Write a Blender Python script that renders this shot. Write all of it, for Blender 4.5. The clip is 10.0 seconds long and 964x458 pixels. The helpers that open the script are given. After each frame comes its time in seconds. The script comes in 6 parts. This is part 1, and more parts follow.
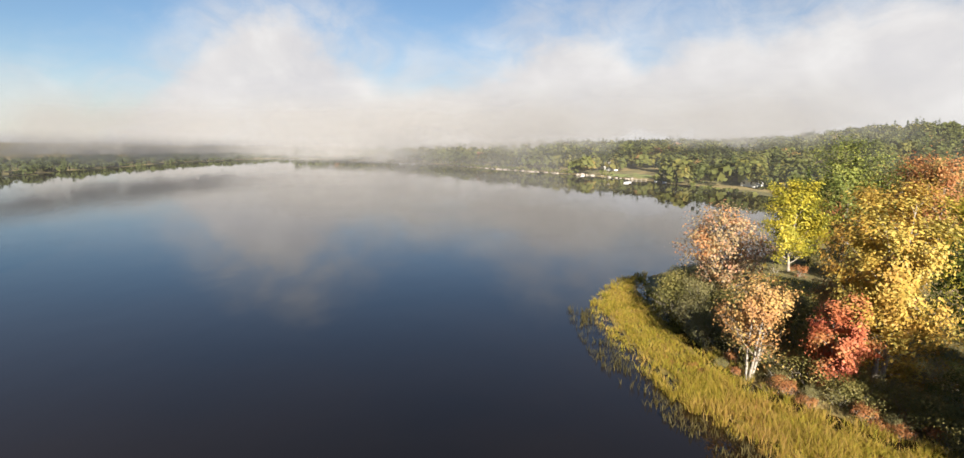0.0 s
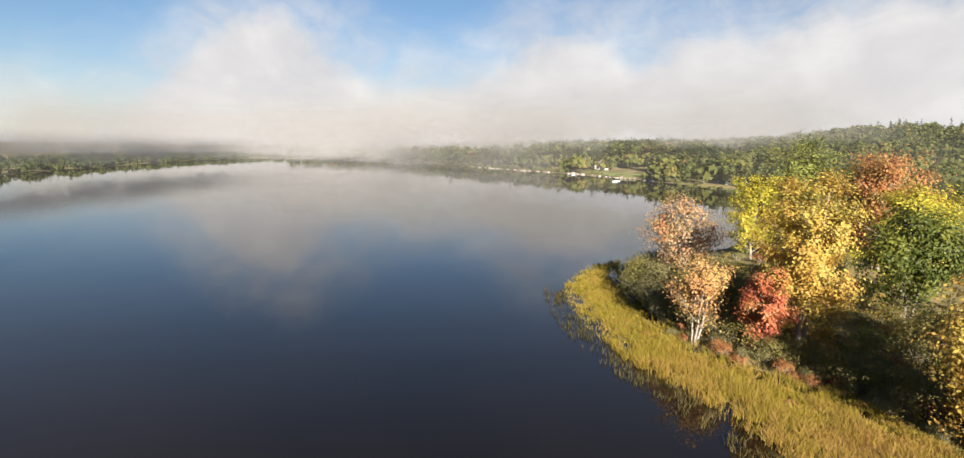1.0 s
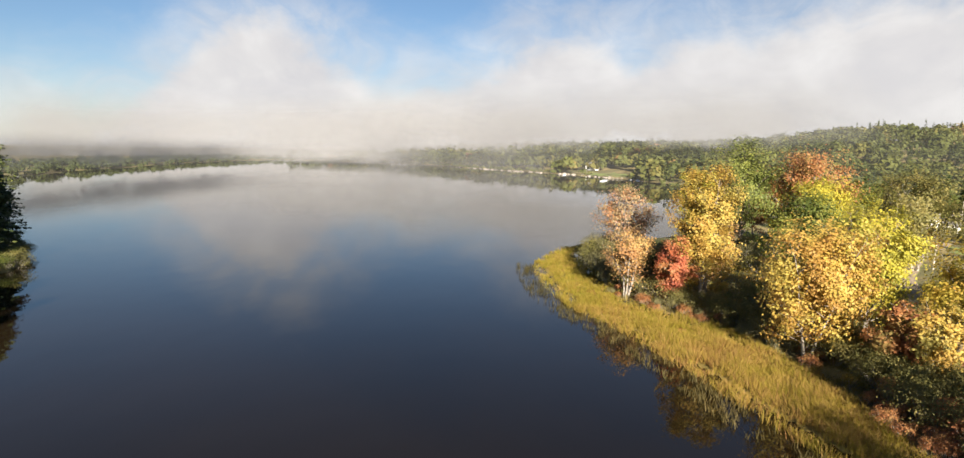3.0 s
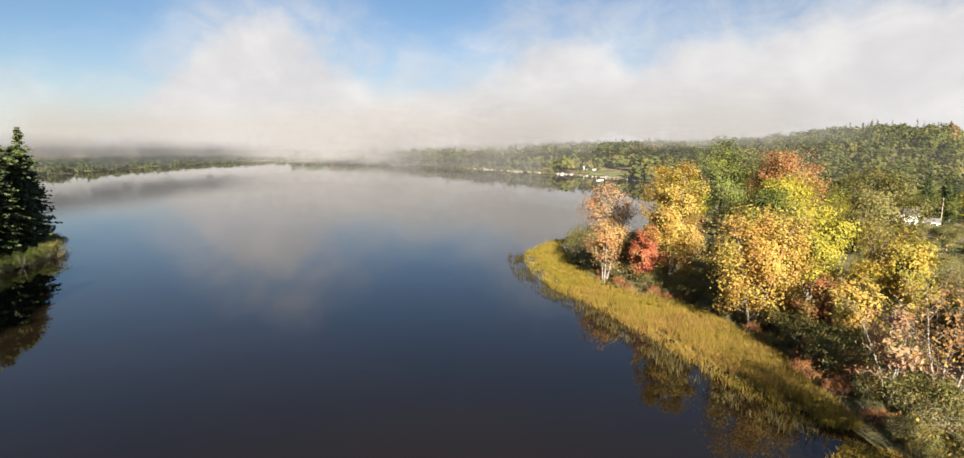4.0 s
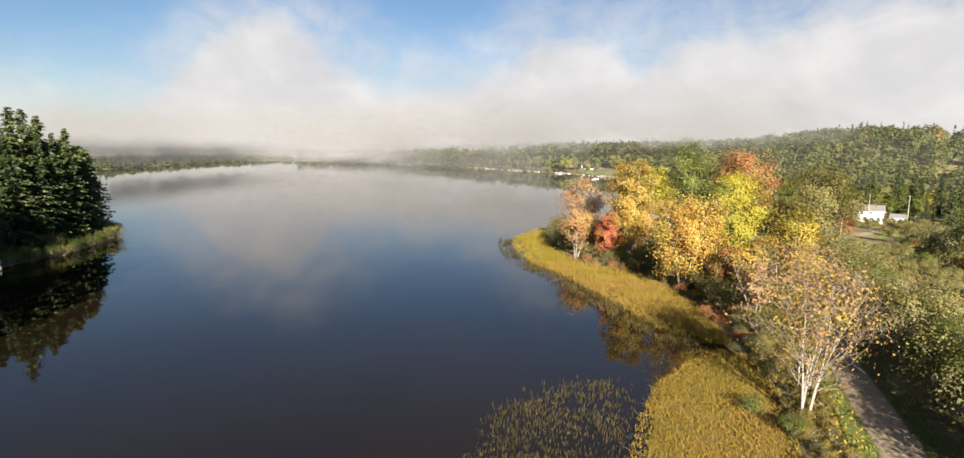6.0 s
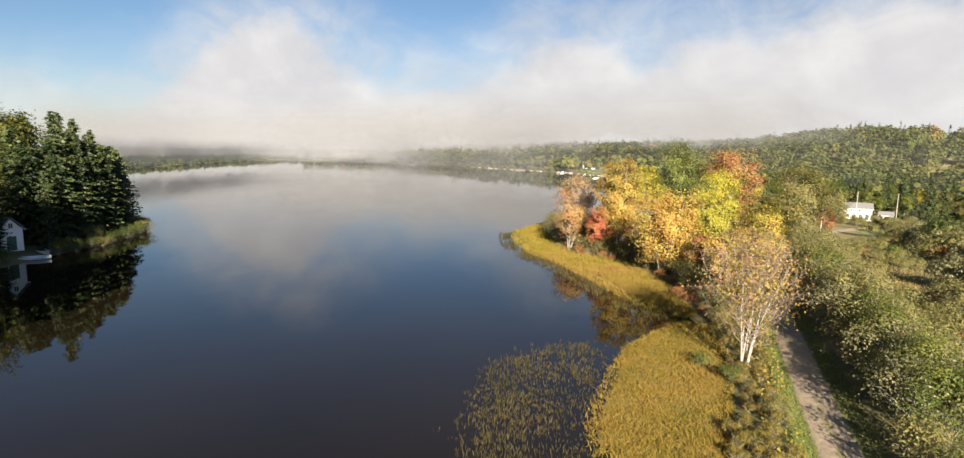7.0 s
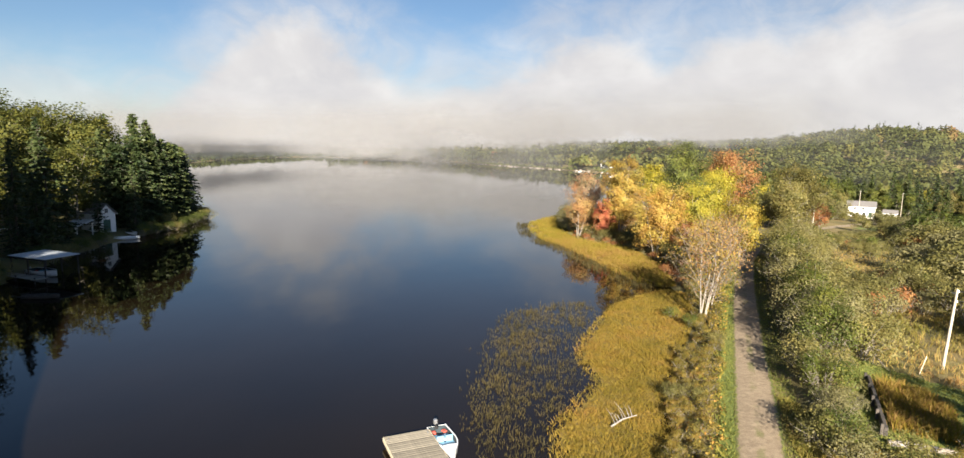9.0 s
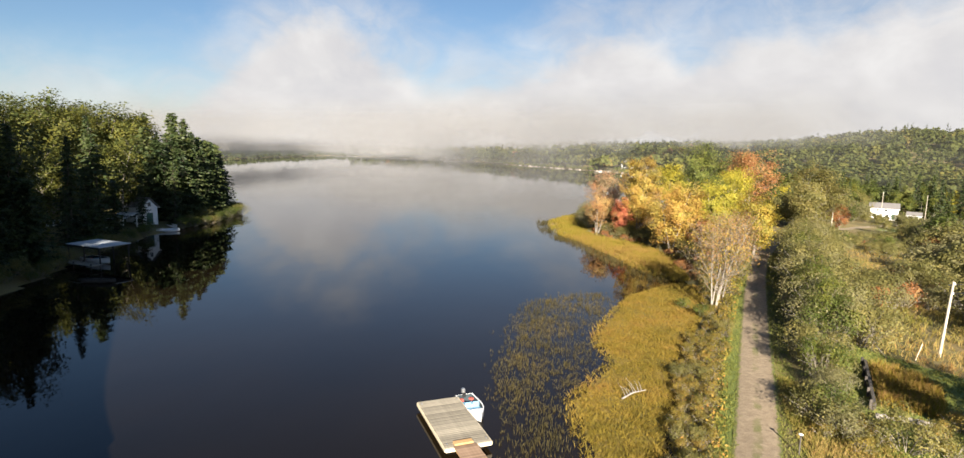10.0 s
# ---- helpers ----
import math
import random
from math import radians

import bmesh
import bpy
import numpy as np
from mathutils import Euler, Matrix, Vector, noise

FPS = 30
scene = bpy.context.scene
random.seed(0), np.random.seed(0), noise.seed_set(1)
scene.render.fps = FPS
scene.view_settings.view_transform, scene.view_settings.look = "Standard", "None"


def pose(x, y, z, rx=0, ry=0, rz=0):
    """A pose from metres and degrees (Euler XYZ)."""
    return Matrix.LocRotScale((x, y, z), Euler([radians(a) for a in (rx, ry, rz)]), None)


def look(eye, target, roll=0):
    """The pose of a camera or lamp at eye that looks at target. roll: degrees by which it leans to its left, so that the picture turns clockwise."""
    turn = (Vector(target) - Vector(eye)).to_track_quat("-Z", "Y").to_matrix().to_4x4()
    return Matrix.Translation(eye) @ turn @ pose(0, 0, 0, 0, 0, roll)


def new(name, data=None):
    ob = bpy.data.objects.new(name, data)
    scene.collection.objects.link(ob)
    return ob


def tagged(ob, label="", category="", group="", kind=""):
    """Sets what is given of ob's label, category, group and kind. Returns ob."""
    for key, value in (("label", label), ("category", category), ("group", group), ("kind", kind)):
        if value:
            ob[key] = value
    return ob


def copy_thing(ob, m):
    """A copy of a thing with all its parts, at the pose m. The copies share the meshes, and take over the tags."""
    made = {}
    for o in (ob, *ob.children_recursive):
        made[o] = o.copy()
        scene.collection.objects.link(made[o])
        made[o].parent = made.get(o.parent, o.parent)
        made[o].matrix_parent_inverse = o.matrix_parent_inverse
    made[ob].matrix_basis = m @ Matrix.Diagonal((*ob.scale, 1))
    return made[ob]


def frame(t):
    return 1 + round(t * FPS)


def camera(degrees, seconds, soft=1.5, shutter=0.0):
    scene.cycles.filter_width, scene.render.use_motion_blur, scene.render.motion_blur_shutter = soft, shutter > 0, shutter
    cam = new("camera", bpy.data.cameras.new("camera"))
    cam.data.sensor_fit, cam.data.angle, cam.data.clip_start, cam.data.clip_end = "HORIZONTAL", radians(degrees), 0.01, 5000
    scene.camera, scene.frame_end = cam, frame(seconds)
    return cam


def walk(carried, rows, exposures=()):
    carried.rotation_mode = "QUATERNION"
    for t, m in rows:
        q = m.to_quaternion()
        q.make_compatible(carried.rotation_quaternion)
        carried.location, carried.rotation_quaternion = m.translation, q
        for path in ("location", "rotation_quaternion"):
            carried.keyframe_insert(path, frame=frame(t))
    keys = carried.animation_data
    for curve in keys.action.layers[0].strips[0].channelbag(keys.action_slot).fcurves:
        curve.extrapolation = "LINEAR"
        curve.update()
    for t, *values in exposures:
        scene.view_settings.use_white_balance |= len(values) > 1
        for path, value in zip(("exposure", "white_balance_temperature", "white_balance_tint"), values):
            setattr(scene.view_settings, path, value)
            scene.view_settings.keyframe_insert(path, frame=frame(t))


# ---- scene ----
cam = camera(80.0, 10.0, 1.4)
PATH = [
    (0, (-2.378, -7.007, 16.581), (-2.481, -5.029, 16.299), 0.9),
    (0.5, (-1.63, -10.159, 16.449), (-1.721, -8.181, 16.167), 0.9),
    (1, (-0.908, -13.394, 16.251), (-0.991, -11.415, 15.969), 1.0),
    (1.5, (-0.25, -16.972, 16.167), (-0.326, -14.994, 15.883), 1.1),
    (2, (0.364, -20.653, 16.159), (0.291, -18.675, 15.873), 1.2),
    (2.5, (1.042, -24.097, 16.102), (0.97, -22.118, 15.822), 1.0),
    (4, (2.969, -35.26, 15.903), (2.89, -33.28, 15.63), 0.7),
    (4.5, (3.514, -38.554, 15.755), (3.436, -36.574, 15.484), 0.7),
    (5, (4.031, -42.261, 15.733), (3.95, -40.281, 15.463), 0.7),
    (5.5, (4.596, -46.252, 15.853), (4.512, -44.273, 15.581), 0.8),
    (7, (5.89, -58.059, 15.957), (5.788, -56.081, 15.683), 0.8),
    (7.5, (6.285, -62.02, 15.865), (6.176, -60.042, 15.591), 0.9),
    (8, (6.477, -65.446, 15.913), (6.353, -63.469, 15.637), 1.0),
    (8.5, (6.442, -68.664, 16.046), (6.298, -66.689, 15.768), 1.0),
    (9, (6.558, -71.459, 16.117), (6.389, -69.486, 15.836), 1.1),
    (9.5, (6.554, -73.61, 16.072), (6.37, -71.638, 15.792), 1.2),
    (10, (6.577, -75.275, 15.976), (6.34, -73.309, 15.693), 1.4),
]
walk(cam, [(t, look(eye, target, roll)) for t, eye, target, roll in PATH])

# ---- world, sun, exposure ----
SUN_DIR = Vector((0.15, -1.0, 0.0)).normalized()
SUN_ELEV = radians(22.0)
sun_to = Vector((SUN_DIR.x * math.cos(SUN_ELEV), SUN_DIR.y * math.cos(SUN_ELEV), math.sin(SUN_ELEV)))
sun = new("sun", bpy.data.lights.new("sun", "SUN"))
sun.data.energy, sun.data.angle, sun.data.color = 5.2, radians(0.6), (1.0, 0.9, 0.75)
sun.matrix_world = look(sun_to * 500, (0, 0, 0))
scene.view_settings.exposure = 1.78


class Nodes:
    """Short-hand for building node trees."""

    def __init__(self, tree):
        self.tree = tree
        tree.nodes.clear()

    def add(self, kind, ins=None, **props):
        n = self.tree.nodes.new(kind)
        for k, v in props.items():
            if k == "operation":
                n.operation = v
            elif k == "data_type":
                n.data_type = v
            elif k == "blend_type":
                n.blend_type = v
            elif k == "attribute_name":
                n.attribute_name = v
            elif k == "distribution":
                n.distribution = v
        for k, v in (ins or {}).items():
            if hasattr(v, "is_output"):
                self.tree.links.new(v, n.inputs[k])
            else:
                n.inputs[k].default_value = v
        return n

    def math(self, op, a, b=0.0, c=0.0):
        return self.add("ShaderNodeMath", {0: a, 1: b, 2: c}, operation=op).outputs[0]

    def smooth(self, x, lo, hi):
        n = self.add("ShaderNodeMapRange", {"Value": x, "From Min": lo, "From Max": hi})
        n.interpolation_type = "SMOOTHSTEP"
        return n.outputs[0]

    def noise(self, vec, scale, detail=4.0, rough=0.55, dist=0.0):
        ins = {"Scale": scale, "Detail": detail, "Roughness": rough, "Distortion": dist}
        if vec is not None:
            ins["Vector"] = vec
        return self.add("ShaderNodeTexNoise", ins).outputs[0]

    def ramp(self, fac, stops, ease="LINEAR"):
        n = self.add("ShaderNodeValToRGB", {"Fac": fac})
        n.color_ramp.interpolation = ease
        els = n.color_ramp.elements
        while len(els) < len(stops):
            els.new(0.5)
        for e, (p, c) in zip(els, stops):
            e.position, e.color = p, (*c, 1)
        return n.outputs[0]

    def mix(self, fac, a, b, blend="MIX"):
        n = self.add("ShaderNodeMix", data_type="RGBA", blend_type=blend)
        for i, v in ((0, fac), (6, a), (7, b)):
            if hasattr(v, "is_output"):
                self.tree.links.new(v, n.inputs[i])
            else:
                n.inputs[i].default_value = (*v, 1) if isinstance(v, tuple) else v
        return n.outputs[2]


def build_world():
    world = bpy.data.worlds.new("sky")
    scene.world = world
    world.use_nodes = True
    n = Nodes(world.node_tree)
    sky = n.add("ShaderNodeTexSky")
    sky.sky_type, sky.sun_disc = "NISHITA", False
    sky.sun_elevation = SUN_ELEV
    sky.sun_rotation = math.atan2(SUN_DIR.x, SUN_DIR.y)
    sky.air_density, sky.dust_density, sky.ozone_density = 1.0, 0.3, 3.0
    tc = n.add("ShaderNodeTexCoord").outputs["Generated"]
    sep = n.add("ShaderNodeSeparateXYZ", {0: tc})
    az = n.math("MULTIPLY", n.math("ARCTAN2", sep.outputs[0], sep.outputs[1]), 57.2958)
    el = n.math("MULTIPLY", n.math("ARCSINE", sep.outputs[2]), 57.2958)
    # drifting fog bank: its top edge rises and falls with the bearing, a thinner veil reaches above it
    bearing = n.math("DIVIDE", n.math("ADD", az, 180.0), 360.0)
    top, veil = (n.math("MULTIPLY", n.ramp(bearing, [((a + 180.0) / 360.0, (e / 30.0,) * 3) for a, e in edge], "EASE"), 30.0) for edge in (CLOUD_TOP, VEIL_TOP))
    stretched = n.add("ShaderNodeMapping", {"Vector": tc, "Scale": (1.0, 1.0, 1.5)}).outputs[0]
    big = n.noise(stretched, 7.0, 5.0, 0.55, 0.5)
    small = n.noise(stretched, 20.0, 6.0, 0.6, 0.4)
    ragged = n.math("ADD", n.math("MULTIPLY", n.math("SUBTRACT", big, 0.5), 3.4), n.math("MULTIPLY", n.math("SUBTRACT", small, 0.5), 3.6))
    mask = n.smooth(n.math("SUBTRACT", n.math("ADD", top, ragged), el), -1.6, 3.6)
    wisps = n.smooth(n.noise(stretched, 9.0, 6.0, 0.6, 0.8), 0.3, 0.65)
    thin = n.math("MULTIPLY", n.smooth(n.math("SUBTRACT", n.math("ADD", veil, ragged), el), -2.5, 4.5), n.math("MULTIPLY_ADD", wisps, 0.35, 0.25))
    mask = n.math("MAXIMUM", n.math("MULTIPLY", mask, 0.97), thin)
    shade = n.noise(stretched, 7.0, 5.0, 0.55, 0.3)
    cloud = n.ramp(n.math("ADD", shade, n.math("MULTIPLY", n.math("SUBTRACT", el, 6.0), 0.004)),
                   [(0.3, (0.61, 0.60, 0.62)), (0.5, (0.71, 0.69, 0.685)), (0.7, (0.82, 0.80, 0.785))])
    blue = n.mix(1.0, sky.outputs[0], (0.98, 1.02, 1.08), "MULTIPLY")
    b1 = n.add("ShaderNodeBackground", {"Color": blue, "Strength": SKY_STRENGTH})
    b2 = n.add("ShaderNodeBackground", {"Color": cloud, "Strength": CLOUD_STRENGTH})
    mx = n.add("ShaderNodeMixShader", {0: mask, 1: b1.outputs[0], 2: b2.outputs[0]})
    out = n.add("ShaderNodeOutputWorld")
    world.node_tree.links.new(mx.outputs[0], out.inputs[0])


SKY_STRENGTH, CLOUD_STRENGTH = 0.0285, 0.325
# bearing and elevation of the fog bank's top and of the veil above it, in degrees
CLOUD_TOP = [(-120, 4.5), (-60, 1.5), (-37, 2.0), (-34, 4.4), (-31, 7.2), (-28, 10.4), (-25, 12.4), (-21.5, 13.2), (-19, 11.6), (-16.5, 9.2), (-12.5, 7.0), (-7.0, 7.2), (-1.0, 9.2),
             (3.0, 11.6), (7.0, 12.2), (9.5, 10.6), (12.0, 9.0), (15.5, 11.2), (19.0, 12.2), (22.0, 11.4), (26.0, 12.6), (32.0, 13.5), (44.0, 12.0), (70, 8.0), (130, 5.0)]
VEIL_TOP = [(-120, 6), (-60, 7), (-42, 7), (-34, 8.5), (-26, 15), (-20, 16.5), (-15, 14), (-10, 11), (-6, 10.5), (3, 15.5), (9, 15.5), (13, 14.5), (19, 16), (28, 18), (42, 17), (75, 12), (130, 7)]
build_world()


# ---- materials ----
def material(name, build):
    m = bpy.data.materials.new(name)
    m.use_nodes = True
    n = Nodes(m.node_tree)
    shader = build(n)
    out = n.add("ShaderNodeOutputMaterial")
    m.node_tree.links.new(shader, out.inputs[0])
    return m


def principled(n, color, rough=0.7, metal=0.0, bump=None, strength=0.3, dist=0.05, extra=None):
    ins = {"Base Color": color if hasattr(color, "is_output") else (*color, 1), "Roughness": rough, "Metallic": metal}
    if bump is not None:
        ins["Normal"] = n.add("ShaderNodeBump", {"Height": bump, "Strength": strength, "Distance": dist}).outputs[0]
    ins.update(extra or {})
    return n.add("ShaderNodeBsdfPrincipled", ins).outputs[0]


def obj_coord(n):
    return n.add("ShaderNodeTexCoord").outputs["Object"]


def world_coord(n):
    return n.add("ShaderNodeNewGeometry").outputs["Position"]


def leaf_material(name, stops, clump=0.5, through_light=0.42, per_tree=0.25):
    """Foliage: each leaf, each clump and each plant varies in colour; light shines through."""
    def build(n):
        rnd = n.add("ShaderNodeNewGeometry").outputs["Random Per Island"]
        tree = n.add("ShaderNodeObjectInfo").outputs["Random"]
        cl = n.smooth(n.noise(obj_coord(n), clump, 2.0), 0.3, 0.7)
        v = n.math("ADD", n.math("MULTIPLY", rnd, 0.28), n.math("MULTIPLY", cl, 0.72))
        v = n.math("ADD", v, n.math("MULTIPLY", n.math("SUBTRACT", tree, 0.5), per_tree))
        col = n.ramp(v, stops)
        d = principled(n, col, 0.55, extra={"Specular IOR Level": 0.3})
        t = n.add("ShaderNodeBsdfTranslucent", {"Color": col}).outputs[0]
        return n.add("ShaderNodeMixShader", {0: through_light, 1: d, 2: t}).outputs[0]
    return material(name, build)


def tinted_leaf(name, stops, through_light=0.3, local=0.35):
    """Foliage of far woods and grasses: a tint attribute says which plant, the island which leaf."""
    def build(n):
        rnd = n.add("ShaderNodeNewGeometry").outputs["Random Per Island"]
        tint = n.add("ShaderNodeAttribute", attribute_name="tint").outputs["Fac"]
        v = n.math("ADD", n.math("MULTIPLY", tint, 1.0 - local), n.math("MULTIPLY", rnd, local))
        col = n.ramp(v, stops)
        d = principled(n, col, 0.65, extra={"Specular IOR Level": 0.2})
        t = n.add("ShaderNodeBsdfTranslucent", {"Color": col}).outputs[0]
        return n.add("ShaderNodeMixShader", {0: through_light, 1: d, 2: t}).outputs[0]
    return material(name, build)


def bark_material(name, dark, light, scale=6.0, band=0.0):
    def build(n):
        c = obj_coord(n)
        s = n.add("ShaderNodeMapping", {"Vector": c, "Scale": (1, 1, 0.25 + band * 4)}).outputs[0]
        f = n.noise(s, scale, 6.0, 0.65)
        return principled(n, n.ramp(f, [(0.35, dark), (0.65, light)]), 0.85, bump=f, strength=0.6, dist=0.03)
    return material(name, build)


def plain_material(name, color, rough=0.6, metal=0.0, vary=0.15, scale=3.0, bump=0.1):
    def build(n):
        c = obj_coord(n)
        f = n.math("ADD", n.math("MULTIPLY", n.noise(c, scale, 5.0), 0.6), n.math("MULTIPLY", n.noise(c, scale * 9, 3.0), 0.4))
        lo, hi = tuple(x * (1 - vary) for x in color), tuple(min(1, x * (1 + vary)) for x in color)
        return principled(n, n.ramp(f, [(0.3, lo), (0.7, hi)]), rough, metal, bump=f, strength=bump, dist=0.02)
    return material(name, build)


def plank_material(name, dark, mid, light, axis=(1.0, 12.0, 12.0)):
    def build(n):
        c = obj_coord(n)
        rnd = n.add("ShaderNodeObjectInfo").outputs["Random"]
        s = n.add("ShaderNodeMapping", {"Vector": c, "Scale": axis}).outputs[0]
        f = n.noise(s, 2.2, 6.0, 0.65, 0.3)
        stain = n.noise(c, 1.7, 3.0)
        v = n.math("ADD", n.math("MULTIPLY", f, 0.6), n.math("MULTIPLY", n.math("ADD", rnd, stain), 0.3))
        return principled(n, n.ramp(v, [(0.35, dark), (0.6, mid), (0.85, light)]), 0.85, bump=f, strength=0.4, dist=0.01)
    return material(name, build)


def water_build(n):
    p = world_coord(n)
    long = n.add("ShaderNodeMapping", {"Vector": p, "Scale": (1.0, 0.45, 1.0)}).outputs[0]
    h = n.math("ADD", n.math("MULTIPLY", n.noise(long, 0.5, 3.0, 0.5), 0.7), n.math("MULTIPLY", n.noise(p, 0.06, 2.0), 1.6))
    silt = n.ramp(n.noise(p, 0.02, 4.0), [(0.35, (0.0058, 0.0042, 0.0024)), (0.65, (0.0135, 0.009, 0.0046))])
    return principled(n, silt, 0.025, bump=h, strength=0.035, dist=0.35, extra={"IOR": 1.333})


def ground_build(n):
    p = world_coord(n)
    a, b, c = n.noise(p, 0.05, 4.0), n.noise(p, 0.45, 5.0, 0.6), n.noise(p, 5.0, 4.0, 0.65)
    dry = n.ramp(n.math("ADD", n.math("MULTIPLY", b, 0.6), n.math("MULTIPLY", c, 0.4)),
                 [(0.3, (0.10, 0.075, 0.03)), (0.48, (0.22, 0.16, 0.06)), (0.62, (0.16, 0.15, 0.045)), (0.75, (0.30, 0.20, 0.08))])
    damp = n.ramp(n.math("ADD", n.math("MULTIPLY", b, 0.5), n.math("MULTIPLY", c, 0.5)),
                  [(0.35, (0.055, 0.055, 0.018)), (0.6, (0.12, 0.105, 0.03)), (0.75, (0.17, 0.115, 0.035))])
    return principled(n, n.mix(n.smooth(a, 0.42, 0.58), dry, damp), 0.95, bump=c, strength=0.8, dist=0.15)


def lawn_build(n):
    p = world_coord(n)
    b, c = n.noise(p, 0.5, 4.0), n.noise(p, 12.0, 4.0, 0.7)
    col = n.ramp(n.math("ADD", n.math("MULTIPLY", b, 0.55), n.math("MULTIPLY", c, 0.45)),
                 [(0.3, (0.08, 0.105, 0.022)), (0.5, (0.15, 0.185, 0.035)), (0.7, (0.23, 0.24, 0.06))])
    return principled(n, col, 0.9, bump=c, strength=0.8, dist=0.06)


def road_build(n):
    uv = n.add("ShaderNodeSeparateXYZ", {0: n.add("ShaderNodeTexCoord").outputs["UV"]}).outputs[0]
    p = world_coord(n)
    a, b, c = n.noise(p, 0.5, 4.0), n.noise(p, 3.0, 5.0, 0.6), n.noise(p, 22.0, 3.0, 0.7)
    gravel = n.ramp(n.math("ADD", n.math("MULTIPLY", b, 0.5), n.math("MULTIPLY", c, 0.5)),
                    [(0.3, (0.16, 0.12, 0.08)), (0.5, (0.27, 0.205, 0.135)), (0.7, (0.40, 0.32, 0.22))])
    grass = n.ramp(c, [(0.3, (0.06, 0.085, 0.018)), (0.6, (0.16, 0.16, 0.04)), (0.8, (0.24, 0.19, 0.08))])
    off = n.math("ABSOLUTE", n.math("SUBTRACT", uv, 0.5))
    ragged = n.math("ADD", off, n.math("MULTIPLY", n.math("SUBTRACT", b, 0.5), 0.22))
    middle, side = n.smooth(ragged, 0.12, 0.05), n.smooth(ragged, 0.40, 0.47)
    green = n.math("MAXIMUM", n.math("MULTIPLY", middle, n.smooth(a, 0.42, 0.75)), side)
    return principled(n, n.mix(green, gravel, grass), 0.95, bump=n.math("ADD", b, c), strength=0.7, dist=0.04)


def rock_build(n):
    c = obj_coord(n)
    f, g = n.noise(c, 1.5, 6.0, 0.6), n.noise(c, 9.0, 4.0, 0.7)
    return principled(n, n.ramp(n.math("ADD", n.math("MULTIPLY", f, 0.6), n.math("MULTIPLY", g, 0.4)),
                      [(0.3, (0.14, 0.12, 0.10)), (0.5, (0.30, 0.26, 0.22)), (0.7, (0.44, 0.39, 0.34))]), 0.9, bump=g, strength=0.7, dist=0.08)


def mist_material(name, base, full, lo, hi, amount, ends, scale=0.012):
    """A translucent white sheet painted as fog: it scatters the light, thicker and thinner in swirls.
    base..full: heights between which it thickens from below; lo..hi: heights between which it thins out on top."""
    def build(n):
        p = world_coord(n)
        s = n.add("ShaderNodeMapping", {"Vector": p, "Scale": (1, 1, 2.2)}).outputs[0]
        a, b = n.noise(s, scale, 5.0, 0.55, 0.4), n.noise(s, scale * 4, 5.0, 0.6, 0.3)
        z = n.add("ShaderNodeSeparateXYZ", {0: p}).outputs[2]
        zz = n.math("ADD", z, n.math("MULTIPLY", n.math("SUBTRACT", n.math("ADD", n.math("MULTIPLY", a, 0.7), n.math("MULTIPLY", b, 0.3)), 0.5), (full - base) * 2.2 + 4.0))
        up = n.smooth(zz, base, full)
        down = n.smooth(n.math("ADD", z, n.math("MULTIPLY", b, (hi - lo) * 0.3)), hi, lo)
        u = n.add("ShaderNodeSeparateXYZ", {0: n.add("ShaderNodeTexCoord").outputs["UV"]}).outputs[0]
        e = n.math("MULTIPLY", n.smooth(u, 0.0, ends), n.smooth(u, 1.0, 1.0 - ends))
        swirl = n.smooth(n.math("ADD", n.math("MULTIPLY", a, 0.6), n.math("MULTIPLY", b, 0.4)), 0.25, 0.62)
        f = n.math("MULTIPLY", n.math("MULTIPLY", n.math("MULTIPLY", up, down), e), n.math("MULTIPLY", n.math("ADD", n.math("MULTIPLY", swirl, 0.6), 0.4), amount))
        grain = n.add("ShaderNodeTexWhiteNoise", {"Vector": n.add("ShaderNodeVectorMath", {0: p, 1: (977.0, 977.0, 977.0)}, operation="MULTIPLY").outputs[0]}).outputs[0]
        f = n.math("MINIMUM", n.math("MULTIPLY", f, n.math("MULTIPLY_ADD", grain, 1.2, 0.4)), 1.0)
        sheet_white = (0.275, 0.275, 0.285, 1)
        white = n.add("ShaderNodeMixShader", {0: 0.5, 1: n.add("ShaderNodeBsdfDiffuse", {"Color": sheet_white}).outputs[0], 2: n.add("ShaderNodeBsdfTranslucent", {"Color": sheet_white}).outputs[0]}).outputs[0]
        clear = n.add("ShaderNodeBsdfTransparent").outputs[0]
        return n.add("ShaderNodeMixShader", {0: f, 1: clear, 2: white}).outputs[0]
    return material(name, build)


WATER = material("lake_water", water_build)
GROUND = material("ground_cover", ground_build)
LAWN = material("mown_grass", lawn_build)
ROAD = material("gravel_track", road_build)
ROCK = material("shore_rock", rock_build)
LEAF_YELLOW = leaf_material("maple_leaf_yellow", [(0.1, (0.34, 0.2, 0.05)), (0.35, (0.43, 0.28, 0.065)), (0.6, (0.49, 0.35, 0.08)), (0.9, (0.39, 0.33, 0.09))])
LEAF_GOLDGREEN = leaf_material("maple_leaf_gold_green", [(0.1, (0.20, 0.18, 0.03)), (0.4, (0.36, 0.29, 0.05)), (0.65, (0.47, 0.35, 0.06)), (0.9, (0.42, 0.24, 0.05))])
